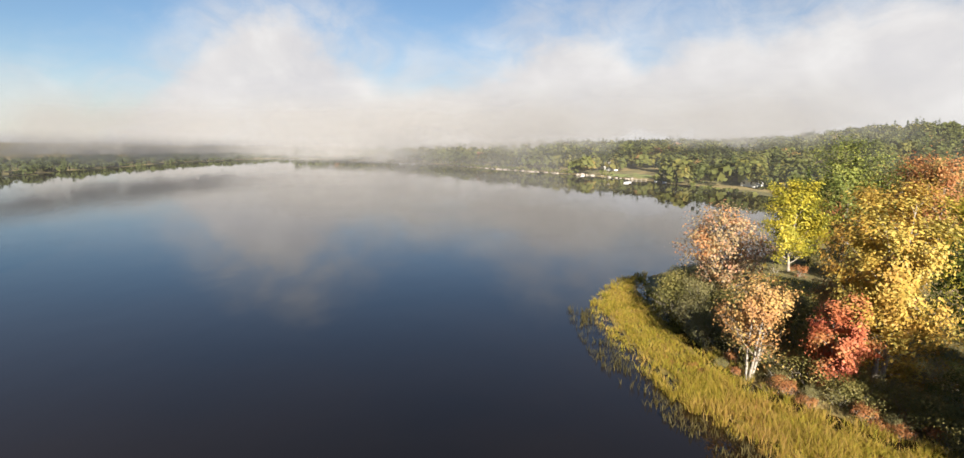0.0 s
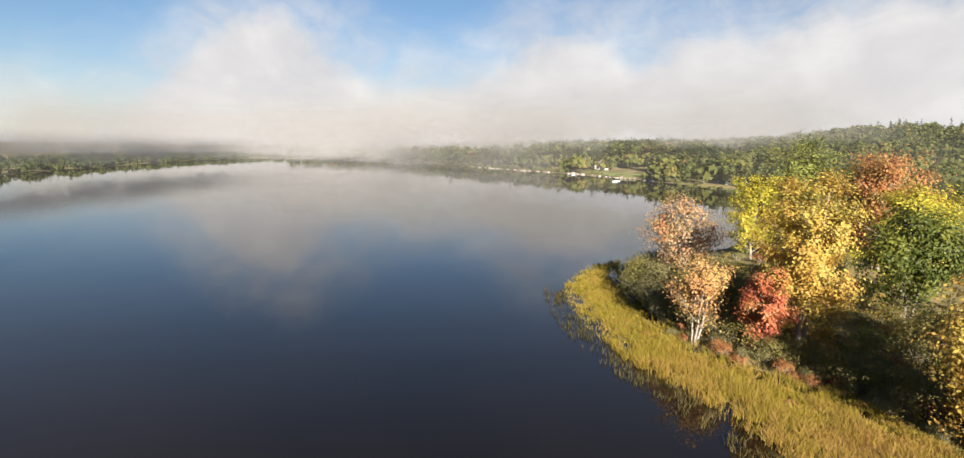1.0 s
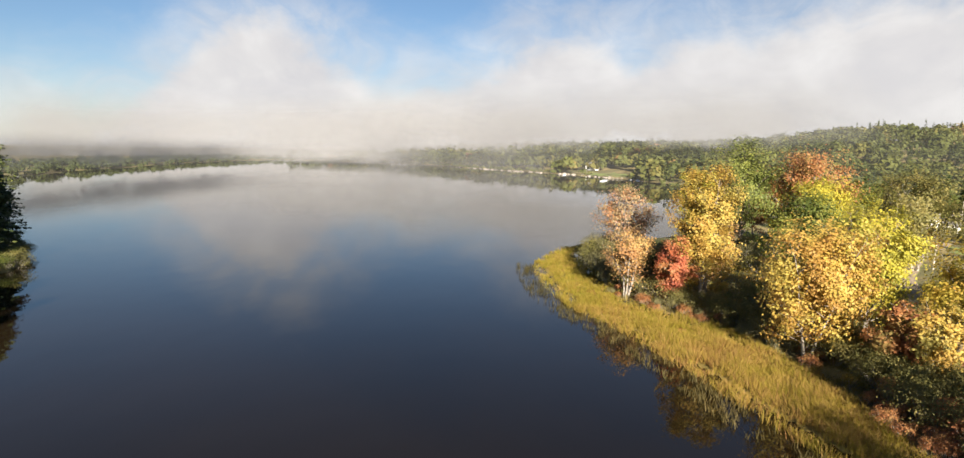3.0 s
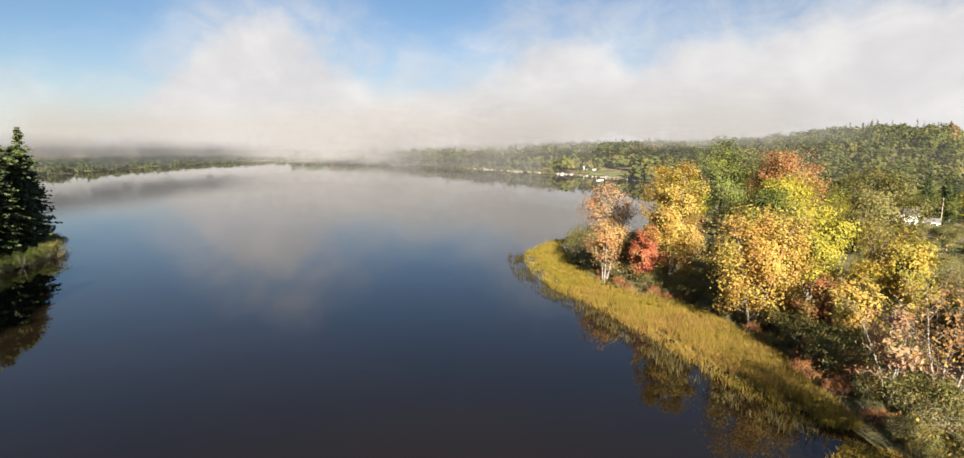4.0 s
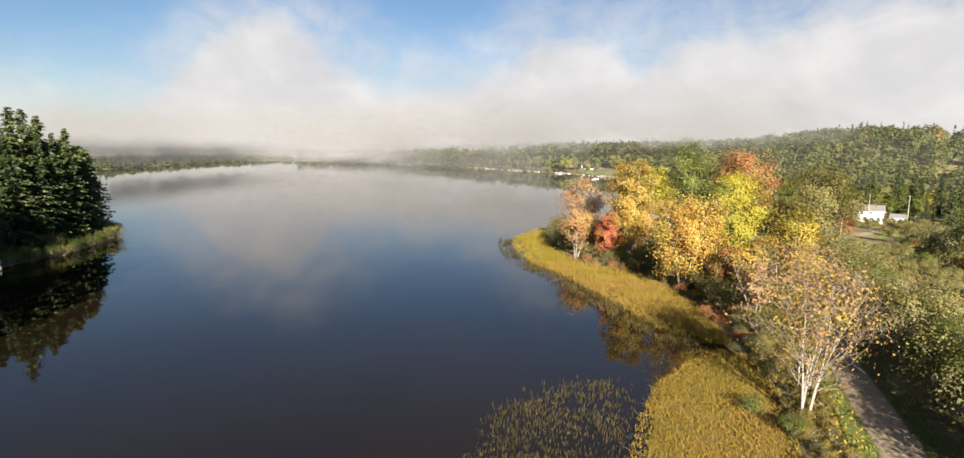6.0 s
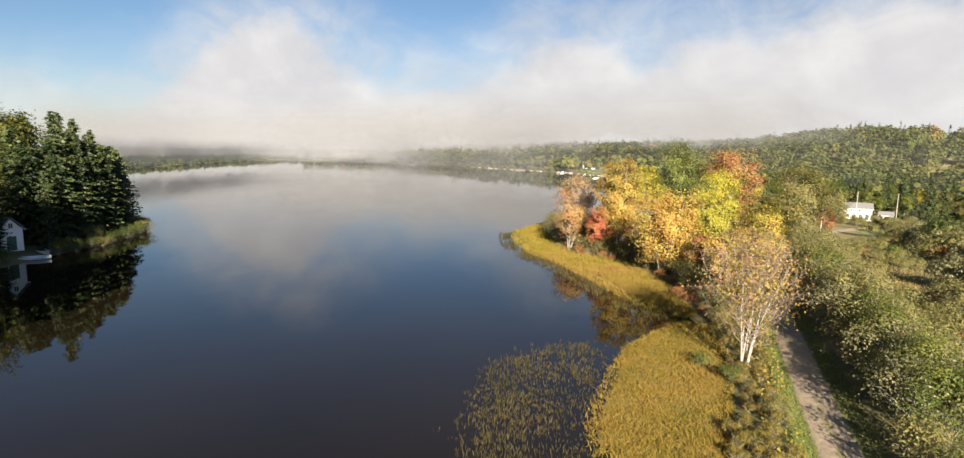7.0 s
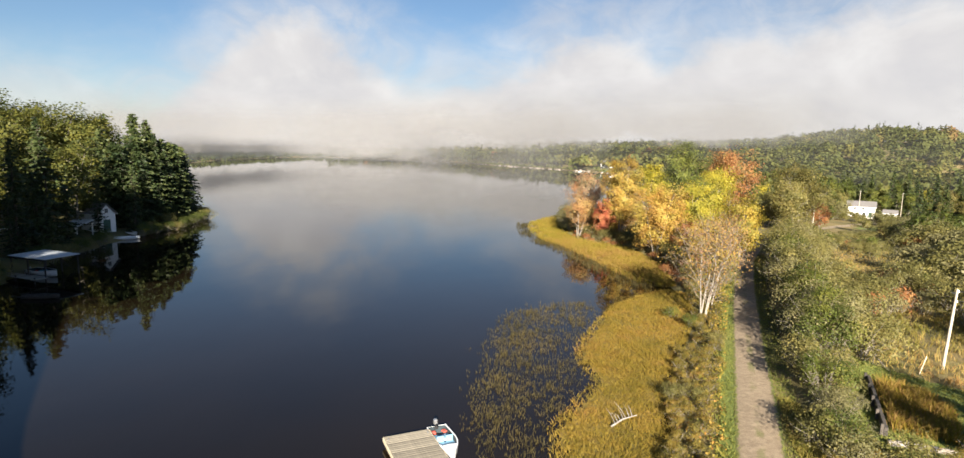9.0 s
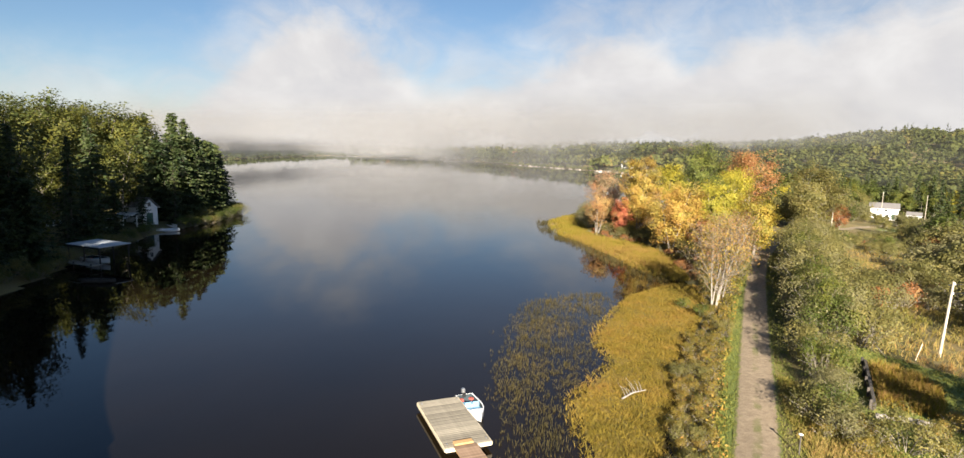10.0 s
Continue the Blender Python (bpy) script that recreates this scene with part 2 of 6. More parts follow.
LEAF_LIME = leaf_material("leaf_lime", [(0.1, (0.2, 0.2, 0.03)), (0.45, (0.38, 0.34, 0.045)), (0.8, (0.52, 0.43, 0.06))])
LEAF_ORANGE = leaf_material("leaf_orange", [(0.1, (0.36, 0.19, 0.08)), (0.45, (0.47, 0.28, 0.11)), (0.8, (0.48, 0.35, 0.13)), (0.95, (0.3, 0.26, 0.1))])
LEAF_RED = leaf_material("leaf_red", [(0.1, (0.36, 0.10, 0.06)), (0.5, (0.48, 0.17, 0.08)), (0.85, (0.50, 0.27, 0.11))])
LEAF_RUST = leaf_material("leaf_rust", [(0.1, (0.20, 0.08, 0.04)), (0.4, (0.35, 0.15, 0.06)), (0.7, (0.40, 0.21, 0.08)), (0.95, (0.24, 0.19, 0.06))])
LEAF_GREEN = leaf_material("leaf_green", [(0.1, (0.06, 0.08, 0.018)), (0.5, (0.12, 0.145, 0.028)), (0.85, (0.20, 0.20, 0.04))])
LEAF_OLIVE = leaf_material("leaf_olive", [(0.1, (0.145, 0.14, 0.045)), (0.5, (0.21, 0.19, 0.06)), (0.85, (0.29, 0.24, 0.08))])
LEAF_BROWN = leaf_material("leaf_brown", [(0.1, (0.24, 0.13, 0.06)), (0.5, (0.36, 0.21, 0.07)), (0.85, (0.44, 0.31, 0.07))])
LEAF_OCHRE = leaf_material("leaf_ochre", [(0.1, (0.12, 0.115, 0.03)), (0.4, (0.22, 0.18, 0.04)), (0.7, (0.3, 0.21, 0.045)), (0.95, (0.29, 0.15, 0.045))])
LEAF_GOLD = leaf_material("maple_leaf_gold", [(0.1, (0.38, 0.22, 0.055)), (0.4, (0.46, 0.31, 0.07)), (0.65, (0.5, 0.39, 0.09)), (0.95, (0.4, 0.36, 0.11))])
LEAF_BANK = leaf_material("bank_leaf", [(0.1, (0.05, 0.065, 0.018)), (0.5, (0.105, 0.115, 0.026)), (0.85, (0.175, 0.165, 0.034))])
LEAF_SAGE = leaf_material("leaf_sage", [(0.1, (0.17, 0.165, 0.075)), (0.5, (0.235, 0.215, 0.095)), (0.85, (0.3, 0.26, 0.12))])
LEAF_PINK = leaf_material("leaf_faded_pink", [(0.1, (0.46, 0.19, 0.12)), (0.4, (0.44, 0.28, 0.17)), (0.7, (0.36, 0.3, 0.16)), (0.95, (0.52, 0.26, 0.12))])
NEEDLE_DARK = leaf_material("spruce_needle", [(0.1, (0.018, 0.032, 0.012)), (0.5, (0.042, 0.062, 0.020)), (0.9, (0.085, 0.10, 0.03))], 0.4, 0.15)
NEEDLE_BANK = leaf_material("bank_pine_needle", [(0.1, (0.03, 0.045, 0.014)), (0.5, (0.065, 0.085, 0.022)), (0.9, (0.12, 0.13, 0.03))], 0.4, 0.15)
NEEDLE_PINE = leaf_material("pine_needle", [(0.1, (0.08, 0.105, 0.025)), (0.5, (0.15, 0.175, 0.04)), (0.9, (0.24, 0.245, 0.055))], 0.4, 0.3)
BARK_GREY = bark_material("bark_grey", (0.12, 0.10, 0.08), (0.34, 0.30, 0.25))
BARK_PALE = bark_material("bark_pale", (0.17, 0.145, 0.12), (0.38, 0.345, 0.30), 4.0, 0.4)
BARK_TWIG = bark_material("bark_twig", (0.13, 0.10, 0.075), (0.27, 0.22, 0.17))
BARK_DARK = bark_material("bark_dark", (0.04, 0.032, 0.025), (0.13, 0.10, 0.075))
WOODS = tinted_leaf("far_woods_leaf", [(0.0, (0.05, 0.065, 0.022)), (0.25, (0.075, 0.09, 0.026)), (0.55, (0.115, 0.125, 0.034)), (0.78, (0.17, 0.155, 0.042)), (0.9, (0.22, 0.145, 0.05)), (1.0, (0.24, 0.11, 0.06))], 0.4, 0.15)
SPARSEREED = tinted_leaf("sparse_reed", [(0.0, (0.035, 0.032, 0.011)), (0.5, (0.068, 0.055, 0.018)), (1.0, (0.115, 0.085, 0.03))], 0.2, 0.4)
REED = tinted_leaf("marsh_reed", [(0.0, (0.14, 0.135, 0.014)), (0.25, (0.23, 0.195, 0.022)), (0.5, (0.265, 0.18, 0.03)), (0.72, (0.31, 0.205, 0.065)), (0.88, (0.29, 0.15, 0.05)), (1.0, (0.20, 0.10, 0.04))], 0.3, 0.6)
DRYGRASS = tinted_leaf("dry_grass", [(0.0, (0.10, 0.12, 0.02)), (0.35, (0.22, 0.19, 0.04)), (0.7, (0.36, 0.25, 0.09)), (1.0, (0.42, 0.22, 0.08))], 0.3, 0.4)
LOWBUSH = tinted_leaf("low_bush", [(0.0, (0.09, 0.10, 0.02)), (0.3, (0.19, 0.17, 0.03)), (0.55, (0.29, 0.20, 0.04)), (0.8, (0.34, 0.17, 0.045)), (1.0, (0.30, 0.09, 0.035))], 0.25, 0.4)
BAYGRASS = tinted_leaf("bay_grass", [(0.0, (0.10, 0.085, 0.016)), (0.35, (0.20, 0.15, 0.023)), (0.7, (0.27, 0.18, 0.033)), (1.0, (0.25, 0.135, 0.04))], 0.3, 0.35)
DECK = plank_material("weathered_deck", (0.13, 0.115, 0.09), (0.23, 0.205, 0.16), (0.36, 0.32, 0.25))
TIMBER = plank_material("new_timber", (0.30, 0.17, 0.07), (0.46, 0.28, 0.12), (0.56, 0.38, 0.2))
DARKWOOD = plank_material("dark_timber", (0.03, 0.026, 0.022), (0.06, 0.052, 0.045), (0.12, 0.10, 0.085))
POLEWOOD = bark_material("pole_wood", (0.30, 0.26, 0.20), (0.58, 0.52, 0.42), 5.0)
WHITEPAINT = plain_material("white_paint", (0.80, 0.79, 0.76), 0.55, 0, 0.06)
HULL = plain_material("white_gelcoat", (0.78, 0.79, 0.80), 0.25, 0, 0.04)
BLUE = plain_material("blue_vinyl", (0.16, 0.30, 0.42), 0.45, 0, 0.15)
NAVY = plain_material("dark_carpet", (0.03, 0.045, 0.055), 0.9, 0, 0.2)
RUBBER = plain_material("black_plastic", (0.02, 0.02, 0.022), 0.5, 0, 0.2)
ROOF = plain_material("grey_shingle", (0.16, 0.15, 0.145), 0.9, 0, 0.25, 2.0, 0.3)
METALROOF = plain_material("pale_sheet_roof", (0.50, 0.54, 0.58), 0.4, 0.3, 0.12)
STEEL = plain_material("galvanised_steel", (0.45, 0.46, 0.47), 0.4, 0.8, 0.1)
RED = plain_material("red_cloth", (0.42, 0.08, 0.06), 0.8, 0, 0.15)
GREENPAINT = plain_material("green_paint", (0.04, 0.10, 0.07), 0.5, 0, 0.1)


def glass_build(n):
    return principled(n, (0.02, 0.025, 0.03), 0.06, extra={"IOR": 1.45})


GLASS = material("window_glass", glass_build)


# ---- mesh helpers ----
def fast_mesh(name, V, F, mat, tint=None, smooth=False):
    """A mesh from arrays of points and of faces with equally many corners."""
    V, F = np.asarray(V, np.float32), np.asarray(F, np.int32)
    me = bpy.data.meshes.new(name)
    me.vertices.add(len(V))
    me.vertices.foreach_set("co", V.ravel())
    k = F.shape[1]
    me.loops.add(F.size)
    me.loops.foreach_set("vertex_index", F.ravel())
    me.polygons.add(len(F))
    me.polygons.foreach_set("loop_start", np.arange(0, F.size, k, dtype=np.int32))
    me.polygons.foreach_set("loop_total", np.full(len(F), k, np.int32))
    if smooth:
        me.polygons.foreach_set("use_smooth", np.ones(len(F), bool))
    me.update(calc_edges=True)
    if tint is not None:
        at = me.attributes.new("tint", "FLOAT", "POINT")
        at.data.foreach_set("value", np.asarray(tint, np.float32))
    me.materials.append(mat)
    return me


def part(name, bm, mat, parent=None, label="", at=None, smooth=False):
    """Links a bmesh (or a mesh) as one mesh object under a thing or a part."""
    if isinstance(bm, bmesh.types.BMesh):
        me = bpy.data.meshes.new(name)
        bmesh.ops.recalc_face_normals(bm, faces=bm.faces)
        bm.to_mesh(me)
        bm.free()
        me.materials.append(mat)
        if smooth:
            me.polygons.foreach_set("use_smooth", np.ones(len(me.polygons), bool))
    else:
        me = bm
    ob = new(name, me)
    if parent is not None:
        ob.parent = parent
    if at is not None:
        ob.matrix_basis = at
    if label:
        ob["label"] = label
    return ob


def thing(name, m, label, category, group="", kind=""):
    ob = new(name)
    ob.matrix_basis = m
    return tagged(ob, label, category, group, kind)


def box(size, at=(0, 0, 0), bevel=0.0, rot=None, bm=None):
    """A bevelled box, its size whole, at its centre."""
    b2 = bmesh.new()
    bmesh.ops.create_cube(b2, size=1.0)
    bmesh.ops.scale(b2, vec=size, verts=b2.verts)
    if bevel:
        bmesh.ops.bevel(b2, geom=b2.edges[:], offset=bevel, segments=1, affect="EDGES")
    if rot is not None:
        bmesh.ops.transform(b2, matrix=rot, verts=b2.verts)
    bmesh.ops.translate(b2, vec=at, verts=b2.verts)
    return b2


def tubes(paths, sides=5):
    """Tapered tubes along polylines: each path a list of (point, radius). Points and quads."""
    V, F, base = [], [], 0
    ang = np.arange(sides) * 2 * np.pi / sides
    ca, sa = np.cos(ang), np.sin(ang)
    for pts in paths:
        P = np.array([p for p, _ in pts], float)
        R = np.array([r for _, r in pts], float)
        T = np.gradient(P, axis=0)
        T /= np.linalg.norm(T, axis=1, keepdims=True) + 1e-9
        ref = np.where(np.abs(T[:, 2:3]) > 0.9, np.array([[1.0, 0, 0]]), np.array([[0, 0, 1.0]]))
        A = np.cross(T, ref)
        A /= np.linalg.norm(A, axis=1, keepdims=True) + 1e-9
        B = np.cross(T, A)
        ring = P[:, None] + R[:, None, None] * (A[:, None] * ca[None, :, None] + B[:, None] * sa[None, :, None])
        V.append(ring.reshape(-1, 3))
        n = len(P)
        i = np.arange(n - 1)[:, None] * sides
        j = np.arange(sides)[None]
        j2 = (j + 1) % sides
        F.append(np.stack([base + i + j, base + i + j2, base + i + sides + j2, base + i + sides + j], -1).reshape(-1, 4))
        base += n * sides
    return np.concatenate(V), np.concatenate(F)


def leaf_cards(rng, P, size, up=0.3, out=None, aspect=0.6):
    """Small pointed leaves at the points P, turned every way, with a bias."""
    n = len(P)
    N = rng.normal(size=(n, 3))
    N /= np.linalg.norm(N, axis=1, keepdims=True)
    N[:, 2] += up
    if out is not None:
        N += out
    N /= np.linalg.norm(N, axis=1, keepdims=True) + 1e-9
    D = np.cross(N, rng.normal(size=(n, 3)))
    D /= np.linalg.norm(D, axis=1, keepdims=True) + 1e-9
    W = np.cross(N, D)
    s = size * rng.uniform(0.6, 1.35, (n, 1))
    V = np.stack([P - D * s * 0.5, P + W * s * 0.5 * aspect - N * s * 0.06, P + D * s * 0.5, P - W * s * 0.5 * aspect - N * s * 0.06], 1).reshape(-1, 3)
    return V, np.arange(4 * n).reshape(n, 4)


# ---- plants ----
def broadleaf(seed, height, width, stems=1, crown_from=0.25, leaves=6000, leaf=0.22, lean=0.15, bare=0.0, limbs=9, trunk_r=None, twigs=True):
    """Meshes of a broad-leaved tree: forked tapering stems, limbs and twigs, and loose leaf clusters on the twigs."""
    rng = np.random.default_rng(seed)
    r0 = trunk_r or height * 0.016
    big, fine, anchors, weights = [], [], [], []
    zc, rz, rx = height * (crown_from + 1) / 2, height * (1 - crown_from) / 2, width / 2

    def room(p):
        return math.sqrt((p[0] / rx) ** 2 + (p[1] / rx) ** 2 + ((p[2] - zc) / rz) ** 2)

    for s in range(stems):
        a = s * 2 * math.pi / stems + rng.uniform(-0.6, 0.6)
        tilt = (lean * (0.5 + rng.random()) if stems > 1 else lean * 0.25)
        d = np.array([math.cos(a) * tilt, math.sin(a) * tilt, 1.0])
        p = np.array([math.cos(a), math.sin(a), 0]) * (0.12 * width * 0.2 if stems > 1 else 0)
        p[2] = -0.3
        top = height * rng.uniform(0.82, 0.97)
        n = 9
        pts = [(p.copy(), r0 * (1.25 if stems == 1 else 0.9))]
        for i in range(n):
            d = d + rng.normal(size=3) * np.array([0.07, 0.07, 0.0])
            p = p + d * (top + 0.3) / n
            pts.append((p.copy(), r0 * max(0.1, 1 - (i + 1) / n * 0.95)))
        big.append(pts)
        for k in range(limbs):
            f = crown_from * 0.75 + (1 - crown_from * 0.75) * ((k + rng.random()) / limbs)
            f = min(f, 0.96)
            i = f * n
            i0 = int(i)
            q = pts[i0][0] + (pts[min(i0 + 1, n)][0] - pts[i0][0]) * (i - i0)
            aa = k * 2.4 + rng.uniform(-0.5, 0.5)
            rise = 0.45 + 0.9 * f + rng.uniform(-0.2, 0.2)
            dd = np.array([math.cos(aa), math.sin(aa), rise])
            dd /= np.linalg.norm(dd)
            step = max(0.35, width * 0.085)
            reach = rng.uniform(0.74, 1.12)
            limb, r = [(q.copy(), r0 * (1 - f * 0.85) * 0.55)], r0 * (1 - f * 0.85) * 0.5
            for j in range(9):
                dd = dd + rng.normal(size=3) * 0.16 + np.array([0, 0, 0.03])
                dd /= np.linalg.norm(dd)
                q = q + dd * step
                if room(q) > reach and j > 1:
                    break
                r *= 0.84
                limb.append((q.copy(), max(r, 0.008)))
                if j > 0:
                    for _ in range(2):
                        e = dd * 0.5 + rng.normal(size=3) * 0.65 + np.array([0, 0, 0.15])
                        e /= np.linalg.norm(e)
                        ln = step * rng.uniform(1.0, 2.0)
                        t1 = q + e * ln * 0.5 + rng.normal(size=3) * 0.06
                        t2 = q + e * ln + rng.normal(size=3) * 0.1
                        fine.append([(q.copy(), max(r * 0.6, 0.01)), (t2, 0.005)])
                        anchors += [t1, t2]
                        weights += [1.0, 1.7]
            if len(limb) > 1:
                big.append(limb)
                anchors.append(limb[-1][0])
                weights.append(2.0)
    A, Wt = np.array(anchors), np.array(weights)
    # some clusters hold many leaves, others few: gaps in the crown
    Wt = Wt * rng.uniform(0.15, 1.0, len(Wt)) ** 1.3
    if bare:
        Wt = Wt * (rng.random(len(Wt)) > bare)
    A[:, 2] = np.maximum(A[:, 2], height * 0.06)
    idx = rng.choice(len(A), size=leaves, p=Wt / Wt.sum())
    spread = width * 0.06
    P = A[idx] + rng.normal(size=(leaves, 3)) * np.array([spread, spread, spread * 0.7])
    P[:, 2] = np.maximum(P[:, 2], 0.15)
    out = (P - np.array([0, 0, zc]))
    out = out / (np.linalg.norm(out, axis=1, keepdims=True) + 1e-6) * 1.5
    wood = [tubes([b], 7) for b in big if b[0][0][2] < 0]
    boughs = tubes([b for b in big if b[0][0][2] >= 0], 4)
    return wood, (joined(boughs, tubes(fine, 3)) if twigs else boughs), leaf_cards(rng, P, leaf, 0.35, out)


def conifer(seed, height, width, gap=0.42, per=8, droop=0.25, clear=0.06, ragged=0.25, spray=0.55, blunt=1.0):
    """Meshes of a spruce or pine: a straight trunk, whorls of boughs and flat needle sprays along them."""
    rng = np.random.default_rng(seed)
    trunk = [[(np.array([rng.normal() * 0.03 * i, rng.normal() * 0.03 * i, height * i / 8 - (0.3 if i == 0 else 0)]), height * 0.013 * (1.02 - i / 8)) for i in range(9)]]
    P, D, S, boughs = [], [], [], []
    z = height * clear
    while z < height * 0.985:
        f = z / height
        reach = width / 2 * (1 - f) ** (0.85 * blunt) * (1.0 if f > 0.18 else 0.75 + f)
        for k in range(per):
            if rng.random() < 0.1:
                continue
            a = rng.uniform(0, 2 * math.pi)
            L = max(0.25, reach * rng.uniform(1 - ragged * 1.6, 1 + ragged * 0.7))
            h = z + rng.uniform(-0.2, 0.2)
            m = max(3, int(L / 0.3))
            o = np.array([math.cos(a), math.sin(a), 0])
            s = np.array([-math.sin(a), math.cos(a), 0])
            boughs.append([(np.array([0, 0, h]), 0.035 * (1.1 - f)), (o * L * 0.6 + np.array([0, 0, h - droop * L * 0.45]), 0.018), (o * L + np.array([0, 0, h - droop * L * 0.75]), 0.006)])
            for j in range(m):
                t = (j + rng.uniform(0.3, 0.9)) / m
                c = o * L * t + np.array([0, 0, h - droop * L * t * (1.0 - 0.35 * t)])
                side = -1 if j % 2 else 1
                d = o * 0.7 + s * side * rng.uniform(0.3, 1.0) + np.array([0, 0, rng.uniform(-0.35, 0.15)])
                P.append(c + d * 0.12)
                D.append(d / np.linalg.norm(d))
                S.append(spray * (1.15 - 0.55 * t) * rng.uniform(0.7, 1.2) * min(1, 0.5 + L / 2.0))
        z += gap * rng.uniform(0.75, 1.25) * (1.15 - 0.4 * f)
    P, D, S = np.array(P), np.array(D), np.array(S)[:, None]
    N = rng.normal(size=P.shape) * 1.1 + np.array([0, 0, 0.8])
    W = np.cross(N, D)
    W /= np.linalg.norm(W, axis=1, keepdims=True)
    V = np.stack([P - D * S * 0.4, P + W * S * 0.38 - np.array([0, 0, 0.06]), P + D * S * 0.75 - np.array([0, 0, 0.05]), P - W * S * 0.38 - np.array([0, 0, 0.06])], 1).reshape(-1, 3)
    return [tubes(trunk, 6)], tubes(boughs, 3), (V, np.arange(len(V)).reshape(-1, 4))


def joined(*vf):
    V = np.concatenate([v for v, _ in vf])
    off, F = 0, []
    for v, f in vf:
        F.append(f + off)
        off += len(v)
    return V, np.concatenate(F)


def plant(name, meshes, bark, foliage, label, category, m, group=""):
    """A tree: an empty at its base with trunk, branches and crown."""
    wood, fine, leaves = meshes
    t = thing(name, m, label, category, group)
    for stem in wood:
        part("trunk", fast_mesh("trunk", *stem, bark, smooth=True), bark, t)
    part("branchwork", fast_mesh("branchwork", *fine, BARK_TWIG if bark is BARK_PALE else bark), bark, t)["kind"] = "stuff"
    part("crown", fast_mesh("crown", *leaves, foliage), foliage, t)["kind"] = "stuff"
    return t


def bush(seed, height, width, leaves, leaf, bare=0.25, count=15):
    """Meshes of a many-stemmed shrub: arching stems and small leaves in uneven clumps."""
    rng = np.random.default_rng(seed)
    stems, anchors = [], []
    for s in range(count):
        a, reach = rng.uniform(0, 2 * math.pi), width / 2 * math.sqrt(rng.random())
        h = height * math.sqrt(max(0.1, 1 - (reach / (width / 2)) ** 2 * 0.75)) * rng.uniform(0.75, 1.1)
        o = np.array([math.cos(a), math.sin(a), 0])
        p = [o * reach * 0.12 + np.array([0, 0, -0.15]), o * reach * 0.5 + np.array([0, 0, h * 0.55]), o * reach * 0.85 + np.array([0, 0, h * 0.88]), o * reach * 1.05 + np.array([0, 0, h])]
        p = [q + rng.normal(size=3) * 0.08 for q in p]
        stems.append([(p[0], 0.03), (p[1], 0.02), (p[2], 0.012), (p[3], 0.005)])
        for _ in range(4):
            t = rng.uniform(0.25, 1.0)
            q = p[1] + (p[2] - p[1]) * t + rng.normal(size=3) * np.array([0.3, 0.3, 0.2]) * width * 0.18
            q[2] = max(q[2] + height * rng.uniform(-0.35, 0.12), 0.12)
            stems.append([(p[1], 0.013), (q, 0.005)])
            anchors.append(q)
        anchors += [p[2], p[3]]
    A = np.array(anchors)
    w = rng.uniform(0.1, 1, len(A)) * (rng.random(len(A)) > bare)
    some = int(leaves * 0.35)
    P1 = A[rng.choice(len(A), size=some, p=w / w.sum())] + rng.normal(size=(some, 3)) * width * np.array([0.05, 0.05, 0.04])
    # the rest clothes a lumpy dome of smaller rounded heads
    heads = []
    for _ in range(11):
        a, q = rng.uniform(0, 2 * math.pi), width * 0.36 * math.sqrt(rng.random())
        heads.append((q * math.cos(a), q * math.sin(a), height * (0.42 + 0.3 * (1 - (q / (width * 0.5)) ** 2)) * rng.uniform(0.75, 1.1), width * rng.uniform(0.13, 0.22)))
    heads = np.array(heads)[rng.integers(0, 11, leaves - some)]
    D = rng.normal(size=(leaves - some, 3))
    D /= np.linalg.norm(D, axis=1, keepdims=True)
    D[:, 2] = np.where(D[:, 2] < -0.45, -D[:, 2], D[:, 2])
    P2 = heads[:, :3] + D * heads[:, 3:4] * rng.uniform(0.75, 1.08, (leaves - some, 1)) * np.array([1, 1, 1.15])
    P = np.concatenate([P1, P2])
    P[:, 2] = np.maximum(P[:, 2], 0.05)
    out = np.concatenate([P1 / (np.linalg.norm(P1, axis=1, keepdims=True) + 1e-6) * 1.2, D * 2.0])
    return tubes(stems, 3), leaf_cards(rng, P, leaf, 0.4, out)


def shrub(name, meshes, bark, foliage, label, category, m, group=""):
    t = thing(name, m, label, category, group)
    part("stemwork", fast_mesh("stemwork", *meshes[0], bark), bark, t)["kind"] = "stuff"
    part("foliage", fast_mesh("foliage", *meshes[1], foliage), foliage, t)["kind"] = "stuff"
    return t


# ---- the lie of the land ----
LAKE = np.array([(13, -47), (14.5, -40), (17.8, -28), (20.8, -20), (22.8, -14), (23.8, -6), (23, -1), (24.2, 8), (24.6, 15), (22, 25),
                 (18.5, 28.5), (15, 33), (13.6, 45), (13.2, 60), (16, 69), (24, 76), (33, 82), (39, 89), (47, 101), (60, 126), (80, 165), (94, 205),
                 (87, 255), (71, 308), (45, 362), (-15, 438), (-80, 545), (-170, 590), (-230, 640), (-281, 640), (-278, 470), (-262, 365),
                 (-246, 292), (-230, 237), (-215, 180), (-180, 130), (-130, 95), (-88, 70), (-66, 50), (-60.5, 41), (-59.5, 33), (-59.2, 20), (-59, 10),
                 (-57, 1), (-53, -11), (-49, -24), (-44, -42), (-30, -58), (-8, -63), (5, -59), (11, -53)], float)


